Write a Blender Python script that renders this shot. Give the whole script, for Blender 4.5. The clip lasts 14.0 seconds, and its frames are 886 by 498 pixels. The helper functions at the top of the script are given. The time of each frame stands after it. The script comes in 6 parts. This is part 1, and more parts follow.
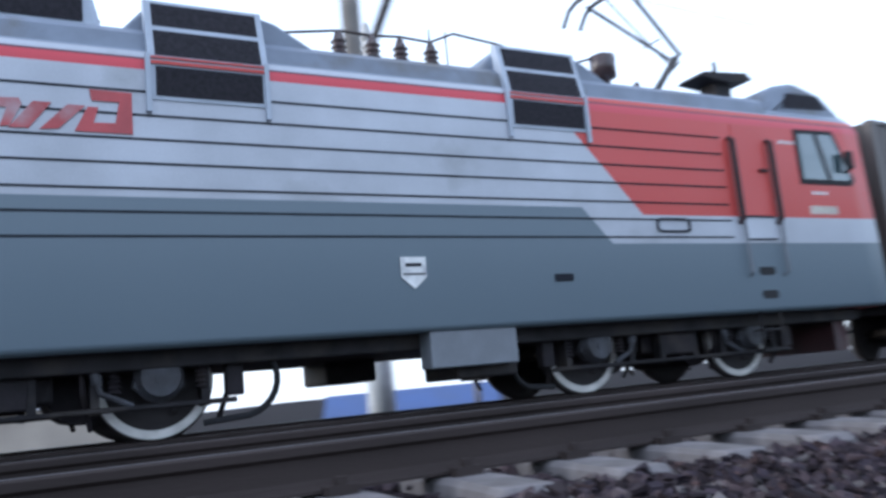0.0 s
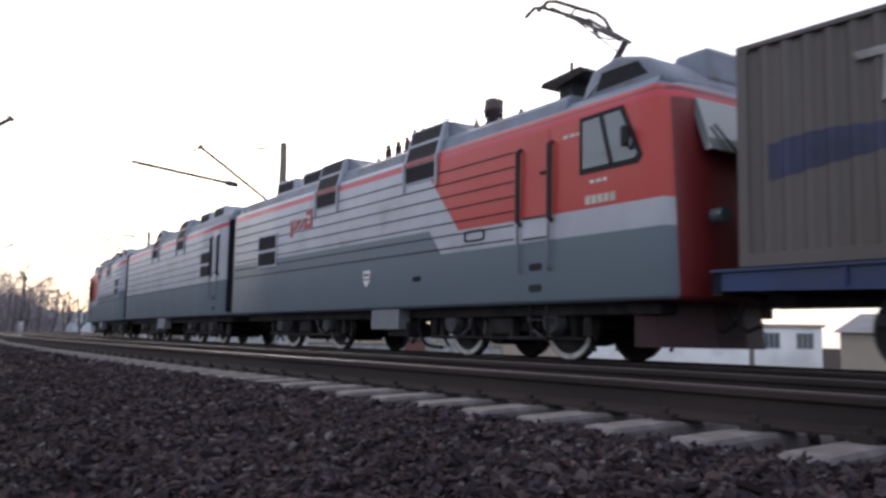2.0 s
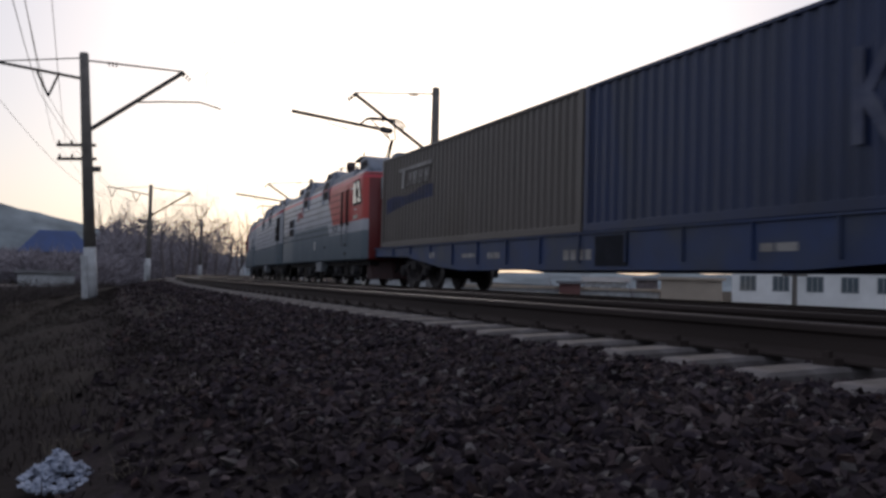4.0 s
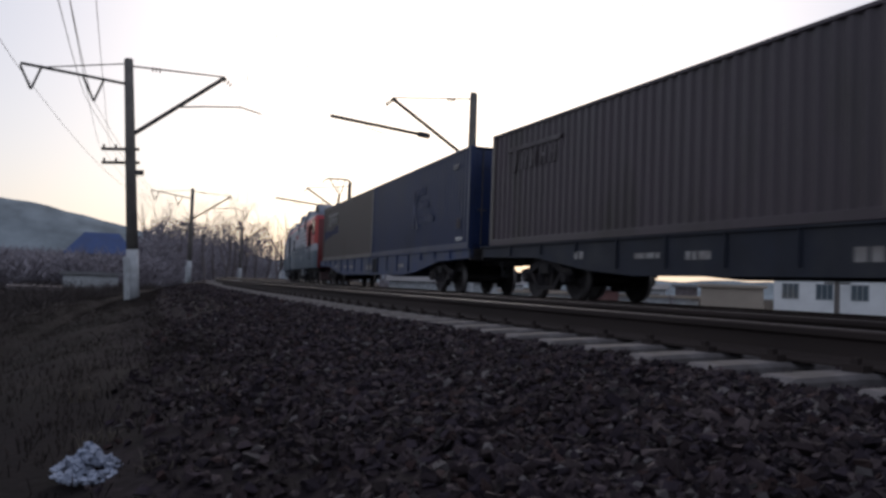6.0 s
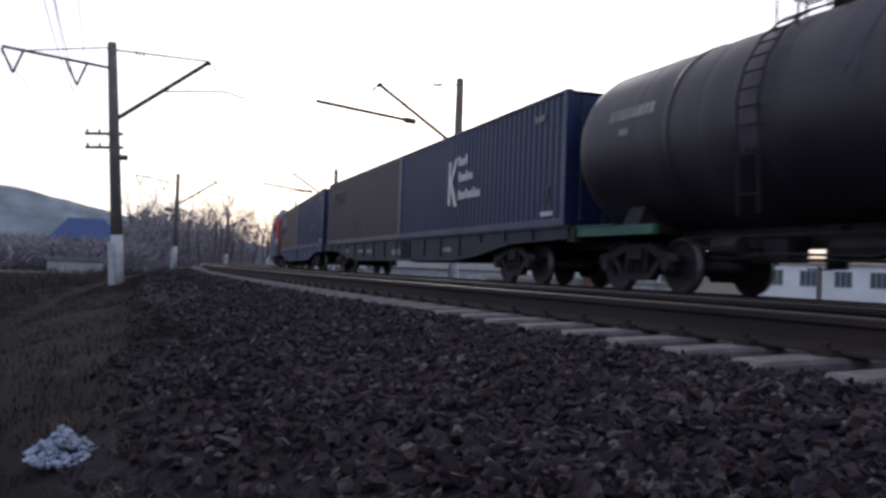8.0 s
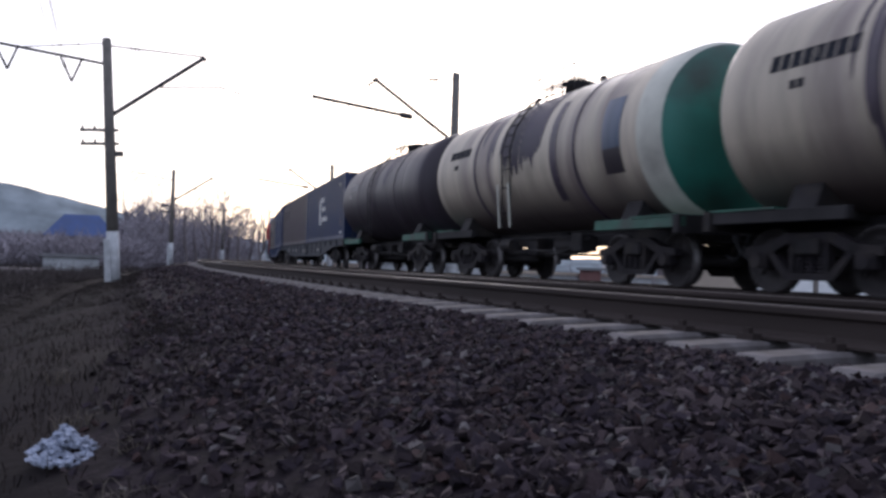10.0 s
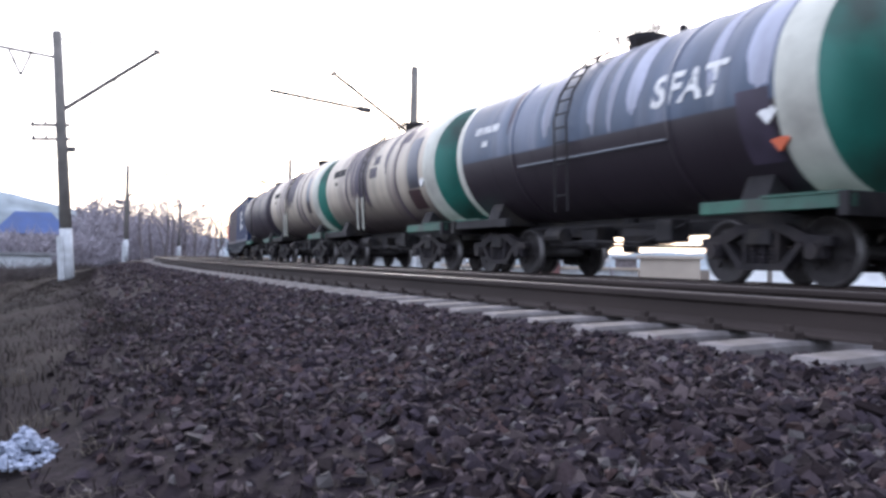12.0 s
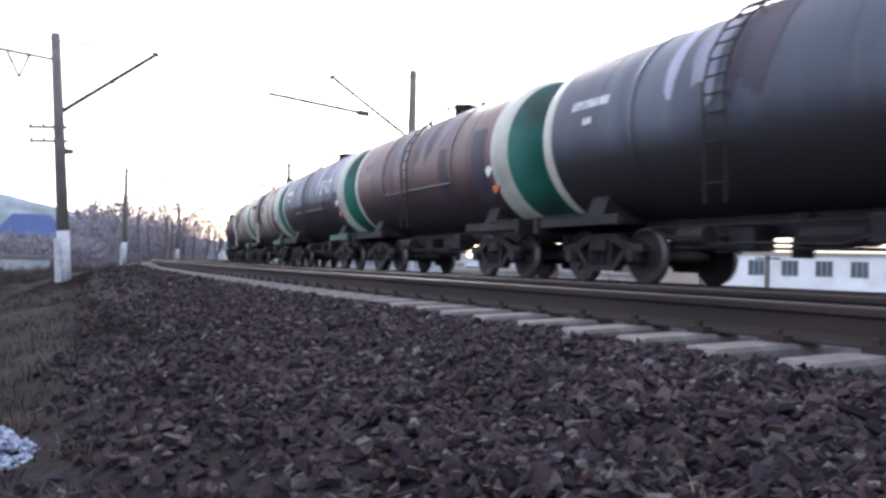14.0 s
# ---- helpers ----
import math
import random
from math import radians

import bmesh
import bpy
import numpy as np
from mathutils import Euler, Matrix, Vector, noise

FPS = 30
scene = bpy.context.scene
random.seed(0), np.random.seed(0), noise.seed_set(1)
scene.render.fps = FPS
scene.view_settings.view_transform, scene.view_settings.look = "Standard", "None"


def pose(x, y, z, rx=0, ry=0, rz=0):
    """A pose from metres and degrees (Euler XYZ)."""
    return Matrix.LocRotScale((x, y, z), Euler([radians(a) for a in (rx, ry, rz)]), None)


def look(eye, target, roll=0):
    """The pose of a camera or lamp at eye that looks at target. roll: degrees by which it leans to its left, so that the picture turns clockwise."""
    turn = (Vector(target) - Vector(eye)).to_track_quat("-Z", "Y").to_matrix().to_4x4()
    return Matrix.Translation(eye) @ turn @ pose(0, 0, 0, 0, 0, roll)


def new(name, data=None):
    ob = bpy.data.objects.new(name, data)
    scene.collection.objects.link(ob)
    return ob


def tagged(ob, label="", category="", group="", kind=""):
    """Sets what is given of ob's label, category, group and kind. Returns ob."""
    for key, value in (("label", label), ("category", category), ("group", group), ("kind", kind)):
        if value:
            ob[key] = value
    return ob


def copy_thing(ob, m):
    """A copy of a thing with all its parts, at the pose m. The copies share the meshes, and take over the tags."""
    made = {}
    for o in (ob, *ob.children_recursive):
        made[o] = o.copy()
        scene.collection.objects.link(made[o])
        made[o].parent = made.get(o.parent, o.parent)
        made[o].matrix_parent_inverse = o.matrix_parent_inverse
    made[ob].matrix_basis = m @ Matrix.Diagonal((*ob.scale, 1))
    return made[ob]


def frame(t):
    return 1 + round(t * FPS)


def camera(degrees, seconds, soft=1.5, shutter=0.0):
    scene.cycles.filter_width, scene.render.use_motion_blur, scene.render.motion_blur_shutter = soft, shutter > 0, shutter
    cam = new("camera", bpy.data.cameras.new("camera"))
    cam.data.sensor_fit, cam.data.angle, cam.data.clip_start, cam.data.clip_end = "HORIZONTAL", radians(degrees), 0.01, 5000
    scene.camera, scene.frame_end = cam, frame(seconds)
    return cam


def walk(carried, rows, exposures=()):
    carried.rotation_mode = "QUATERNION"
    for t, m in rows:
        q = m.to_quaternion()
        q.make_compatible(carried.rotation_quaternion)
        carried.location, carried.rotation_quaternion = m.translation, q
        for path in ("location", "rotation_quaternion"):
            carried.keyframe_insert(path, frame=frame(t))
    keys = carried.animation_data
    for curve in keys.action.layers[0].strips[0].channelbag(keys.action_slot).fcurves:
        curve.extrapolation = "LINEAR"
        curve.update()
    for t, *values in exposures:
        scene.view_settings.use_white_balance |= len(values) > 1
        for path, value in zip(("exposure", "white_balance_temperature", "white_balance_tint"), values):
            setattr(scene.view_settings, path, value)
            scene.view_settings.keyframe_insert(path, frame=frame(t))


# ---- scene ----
import itertools

FOV = 55.13
WALL_Y = 1.575                  # half the engine's width
X0, Y0 = 3.502, 4.117          # the near track's centre at chainage 0
K0, K1 = -0.002831, 9.961e-06         # its curvature and how that eases off
D = 6.120                     # to the second track's centre
EZ = -0.104                    # its rail top above the near one's
SPEED, START = 9.978, -0.411    # of the mark on the engine's side
PATH = [  # seconds, x, y, z, yaw, pitch, lean
    (0, -0.321, 0.266, 0.161, -29.13, 9.17, -5.44),
    (0.5, 0.034, -0.371, 0.248, 4.80, 9.07, -1.47),
    (1, 0.256, -0.354, 0.245, 32.49, 7.16, -1.80),
    (1.5, 0.170, -0.328, 0.231, 44.28, 7.20, -0.39),
    (2, 0.045, -0.240, 0.208, 54.01, 6.00, 1.11),
    (2.5, -0.001, -0.193, 0.202, 57.45, 5.42, 1.89),
    (3, -0.026, -0.185, 0.203, 60.72, 4.32, 0.51),
    (3.2, -0.078, -0.155, 0.193, 62.22, 3.40, 0.64),
    (5.5, -0.001, 0.001, 0.152, 66.04, 2.11, 2.06),
    (6, 0.001, -0.007, 0.152, 66.96, 2.33, 2.00),
    (6.5, -0.009, -0.002, 0.125, 66.23, 1.89, 2.31),
    (7, 0.004, 0.004, 0.153, 66.53, 2.09, 1.90),
    (7.5, -0.034, -0.030, 0.149, 66.24, 1.93, 1.64),
    (8, 0.044, 0.036, 0.149, 66.07, 1.42, 2.06),
    (10.5, 0.001, 0.004, 0.152, 65.61, 0.95, 1.71),
    (11, -0.001, -0.007, 0.153, 65.15, 0.69, 1.74),
    (11.5, -0.004, -0.007, 0.152, 64.18, 0.66, 1.65),
    (12, -0.004, -0.005, 0.152, 63.07, 0.75, 1.17),
    (12.5, -0.005, 0.000, 0.152, 63.59, 1.00, 0.62),
    (13, -0.005, -0.001, 0.152, 63.26, 1.28, 1.15),
    (13.5, -0.002, 0.001, 0.153, 63.31, 1.04, 1.16),
    (14, -0.002, 0.058, 0.139, 63.01, 1.04, 1.43),
]

def eye(x, y, z, yaw, pitch, lean):
    return pose(x, y, z, 90 + pitch, 0, yaw) @ pose(0, 0, 0, 0, 0, lean)


EXPOSURES = [  # seconds, stops, temperature, tint
    (0, 0.66, 5350, 8), (0.5, 1.0, 6100, 12), (1.0, 1.05, 6400, 14), (1.5, 0.55, 6200, 16), (2.0, -0.05, 6200, 16), (2.5, -0.88, 6150, 16), (3.0, -1.1, 6150, 16),
    (5.5, -1.2, 6100, 14), (6.5, -1.0, 5900, 16), (7.5, -0.85, 5800, 17), (8.0, -0.65, 5750, 17), (10.5, -0.1, 5800, 18), (11.0, 0.25, 5800, 18), (11.5, 0.58, 5850, 18), (12.0, 0.95, 5850, 16), (12.5, 0.93, 5850, 16),
    (13.5, 0.66, 5850, 16), (14.0, 0.75, 5850, 16)]

cam = camera(FOV, 14.0, soft=3.0, shutter=0.28)
walk(cam, [(r[0], eye(*r[1:])) for r in PATH], EXPOSURES)

# ---- sky and sun ----
SUN_YAW, SUN_ELEV = 66.0, 22.0     # low down the line, veiled
world = bpy.data.worlds.new("sky")
scene.world = world
world.use_nodes = True
wn = world.node_tree
sky = wn.nodes.new("ShaderNodeTexSky")
sky.sky_type, sky.sun_disc = "NISHITA", False
sky.sun_elevation, sky.sun_rotation = radians(SUN_ELEV), radians(-SUN_YAW)
sky.air_density, sky.dust_density, sky.ozone_density = 1.0, 2.5, 1.0
veil = wn.nodes.new("ShaderNodeMix")        # thin even overcast over the clear sky
veil.data_type = "RGBA"
veil.inputs["Factor"].default_value = 0.46
veil.inputs["B"].default_value = (9.4, 9.4, 9.7, 1)
wn.links.new(sky.outputs[0], veil.inputs["A"])
wn.links.new(veil.outputs["Result"], wn.nodes["Background"].inputs[0])
wn.nodes["Background"].inputs[1].default_value = 0.175
sun = new("sun", bpy.data.lights.new("sun", "SUN"))
sun.data.energy, sun.data.angle, sun.data.color = 0.75, radians(10), (1.0, 0.93, 0.85)
sun.matrix_world = look((0, 0, 0), (math.sin(radians(SUN_YAW)) * 10, -math.cos(radians(SUN_YAW)) * 10, -math.tan(radians(SUN_ELEV)) * 10))


# ---- the line of the tracks ----
STEP = 0.5
LINE = {}


def lay_line():
    """Heading and place of the near track's centre every half metre, both ways from chainage 0."""
    for way in (1, -1):
        x, y, a = X0, Y0, math.pi
        s = 0.0
        while abs(s) < 420:
            LINE[round(s / STEP)] = (x, y, a)
            k = K0 + K1 * max(min(s, 190.0), -60.0)
            am = a + way * STEP / 2 * k
            x, y = x + way * STEP * math.cos(am), y + way * STEP * math.sin(am)
            a += way * STEP * k
            s += way * STEP


lay_line()


def on_line(s, off=0.0, z=0.0):
    """A place by chainage and by metres to the left of the near track's centre; and the heading there."""
    i = math.floor(s / STEP)
    f = s / STEP - i
    x, y, a = (p + (q - p) * f for p, q in zip(LINE[i], LINE[i + 1]))
    return Vector((x - math.sin(a) * off, y + math.cos(a) * off, z)), a


def spot(s, off, z, turn=0.0):
    p, a = on_line(s, off, z)
    return Matrix.Translation(p) @ Matrix.Rotation(a + radians(turn), 4, "Z")


# ---- materials ----
def material(name, color, rough=0.7, metal=0.0, vary=0.25, scale=3.0, bump=0.1, fine=60.0, stretch=(1, 1, 1), dirt=None, dirt_amount=0.5, chance=0.0):
    """A painted or raw surface: base colour, soft stains at one scale, grain at another, and fine relief."""
    m = bpy.data.materials.new(name)
    m.use_nodes = True
    n, l = m.node_tree.nodes, m.node_tree.links
    b = n["Principled BSDF"]
    b.inputs["Metallic"].default_value = metal
    co = n.new("ShaderNodeTexCoord")
    mp = n.new("ShaderNodeMapping")
    mp.inputs["Scale"].default_value = stretch
    l.new(co.outputs["Object"], mp.inputs[0])
    big, small = n.new("ShaderNodeTexNoise"), n.new("ShaderNodeTexNoise")
    big.inputs["Scale"].default_value, big.inputs["Detail"].default_value = scale, 6
    small.inputs["Scale"].default_value, small.inputs["Detail"].default_value = fine, 4
    l.new(mp.outputs[0], big.inputs["Vector"])
    l.new(mp.outputs[0], small.inputs["Vector"])
    ramp = n.new("ShaderNodeValToRGB")
    ramp.color_ramp.elements[0].position, ramp.color_ramp.elements[1].position = 0.35, 0.68
    ramp.color_ramp.elements[0].color = (*[c * (1 - vary) for c in color], 1)
    ramp.color_ramp.elements[1].color = (*[min(c * (1 + vary), 0.95) for c in color], 1)
    l.new(big.outputs[0], ramp.inputs[0])
    out = ramp.outputs[0]
    if dirt:
        cut = n.new("ShaderNodeMapRange")
        cut.inputs["From Min"].default_value, cut.inputs["From Max"].default_value = 0.62 - dirt_amount * 0.3, 0.72
        spots = n.new("ShaderNodeTexNoise")
        spots.inputs["Scale"].default_value, spots.inputs["Detail"].default_value = scale * 0.6, 8
        l.new(mp.outputs[0], spots.inputs["Vector"])
        l.new(spots.outputs[0], cut.inputs[0])
        mix = n.new("ShaderNodeMix")
        mix.data_type = "RGBA"
        mix.inputs["B"].default_value = (*dirt, 1)
        l.new(cut.outputs[0], mix.inputs["Factor"])
        l.new(out, mix.inputs["A"])
        out = mix.outputs["Result"]
    if chance:
        info = n.new("ShaderNodeNewGeometry")
        hsv = n.new("ShaderNodeHueSaturation")
        rng = n.new("ShaderNodeMapRange")
        rng.inputs["To Min"].default_value, rng.inputs["To Max"].default_value = 1 - chance, 1 + chance
        l.new(info.outputs["Random Per Island"], rng.inputs[0])
        l.new(rng.outputs[0], hsv.inputs["Value"])
        l.new(out, hsv.inputs["Color"])
        out = hsv.outputs[0]
    grain = n.new("ShaderNodeMix")
    grain.data_type, grain.blend_type = "RGBA", "MULTIPLY"
    grain.inputs["Factor"].default_value = 0.25
    l.new(out, grain.inputs["A"])
    gr = n.new("ShaderNodeMapRange")
    gr.inputs["To Min"].default_value, gr.inputs["To Max"].default_value = 0.6, 1.3
    l.new(small.outputs[0], gr.inputs[0])
    l.new(gr.outputs[0], grain.inputs["B"])
    l.new(grain.outputs["Result"], b.inputs["Base Color"])
    rr = n.new("ShaderNodeMapRange")
    rr.inputs["To Min"].default_value, rr.inputs["To Max"].default_value = max(rough - 0.12, 0.02), min(rough + 0.12, 1)
    l.new(big.outputs[0], rr.inputs[0])
    l.new(rr.outputs[0], b.inputs["Roughness"])
    bp = n.new("ShaderNodeBump")
    bp.inputs["Strength"].default_value, bp.inputs["Distance"].default_value = bump, 0.01
    l.new(small.outputs[0], bp.inputs["Height"])
    l.new(bp.outputs[0], b.inputs["Normal"])
    return m


def livery(name, red_end=0):
    """The engine's paint by its own metres: pale grey, darker skirt with a slanted step, a red end and red lines, grey roof.
    red_end: 1 or -1 for a cab at the x end of that sign, 0 for none."""
    m = material(name, (0.46, 0.48, 0.53), 0.42, 0.0, 0.10, 1.2, 0.04, 40.0, dirt=(0.30, 0.31, 0.33), dirt_amount=0.15)
    n, l = m.node_tree.nodes, m.node_tree.links
    b = n["Principled BSDF"]
    base = b.inputs["Base Color"].links[0].from_socket
    co = n.new("ShaderNodeTexCoord")
    sep = n.new("ShaderNodeSeparateXYZ")
    l.new(co.outputs["Object"], sep.inputs[0])

    def op(kind, a, c):
        q = n.new("ShaderNodeMath")
        q.operation = kind
        for i, v in enumerate((a, c)):
            if isinstance(v, (int, float)):
                q.inputs[i].default_value = v
            else:
                l.new(v, q.inputs[i])
        return q.outputs[0]

    def over(mask, color):
        nonlocal base
        mix = n.new("ShaderNodeMix")
        mix.data_type = "RGBA"
        mix.inputs["B"].default_value = (*color, 1)
        l.new(mask, mix.inputs["Factor"])
        l.new(base, mix.inputs["A"])
        base = mix.outputs["Result"]

    z = sep.outputs[2]
    toward = op("MULTIPLY", sep.outputs[0], float(red_end or 0))      # metres towards the cab
    if red_end:
        step = op("SUBTRACT", 2.355, op("MULTIPLY", op("MINIMUM", op("MAXIMUM", op("SUBTRACT", toward, 2.45), 0.0), 0.44), 1.08))
    else:
        step = 2.0
    over(op("LESS_THAN", z, step), (0.150, 0.190, 0.225))
    grey_top = op("GREATER_THAN", z, 3.88)
    if red_end:
        slant = op("ADD", 2.38, op("MULTIPLY", op("SUBTRACT", 3.45, z), 0.92))
        red = op("MULTIPLY", op("GREATER_THAN", toward, slant), op("GREATER_THAN", z, 2.27))
        over(red, (0.50, 0.055, 0.045))
        front = op("MULTIPLY", op("LESS_THAN", op("ABSOLUTE", sep.outputs[1], 0.0), 1.42), op("GREATER_THAN", toward, 7.4))
        over(op("MULTIPLY", front, op("LESS_THAN", z, 3.85)), (0.16, 0.018, 0.019))
    over(op("MULTIPLY", op("GREATER_THAN", z, 3.672), op("LESS_THAN", z, 3.782)), (0.55, 0.05, 0.07))
    over(op("MULTIPLY", op("GREATER_THAN", z, 3.782), op("LESS_THAN", z, 3.805)), (0.09, 0.03, 0.05))
    over(grey_top, (0.21, 0.24, 0.30))
    l.new(base, b.inputs["Base Color"])
    return m


def tank_paint(name, color, streak, amount, low=None, rough=0.5):
    """Tank paint with runs of spilled oil down from the top, and another colour below the height given in low."""
    m = material(name, color, rough, 0.0, 0.26, 1.1, 0.06, 30.0, (1.6, 0.35, 0.3), dirt=streak, dirt_amount=amount)
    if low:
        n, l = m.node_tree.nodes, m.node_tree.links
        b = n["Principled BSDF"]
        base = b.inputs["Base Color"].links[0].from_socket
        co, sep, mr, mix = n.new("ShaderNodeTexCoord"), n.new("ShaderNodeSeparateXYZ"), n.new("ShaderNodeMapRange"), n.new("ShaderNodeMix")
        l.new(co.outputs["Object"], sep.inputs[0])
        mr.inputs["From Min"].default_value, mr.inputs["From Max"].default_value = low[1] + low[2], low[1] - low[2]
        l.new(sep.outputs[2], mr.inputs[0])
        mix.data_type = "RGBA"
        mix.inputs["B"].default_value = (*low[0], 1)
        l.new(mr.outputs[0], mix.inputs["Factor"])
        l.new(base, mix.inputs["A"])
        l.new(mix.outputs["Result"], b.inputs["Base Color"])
    return m


def glass(name, color=(0.45, 0.55, 0.55), rough=0.05):
    m = bpy.data.materials.new(name)
    m.use_nodes = True
    b = m.node_tree.nodes["Principled BSDF"]
    b.inputs["Base Color"].default_value = (*color, 1)
    b.inputs["Roughness"].default_value = rough
    b.inputs["Specular IOR Level"].default_value = 1.0
    b.inputs["Coat Weight"].default_value = 0.6
    return m


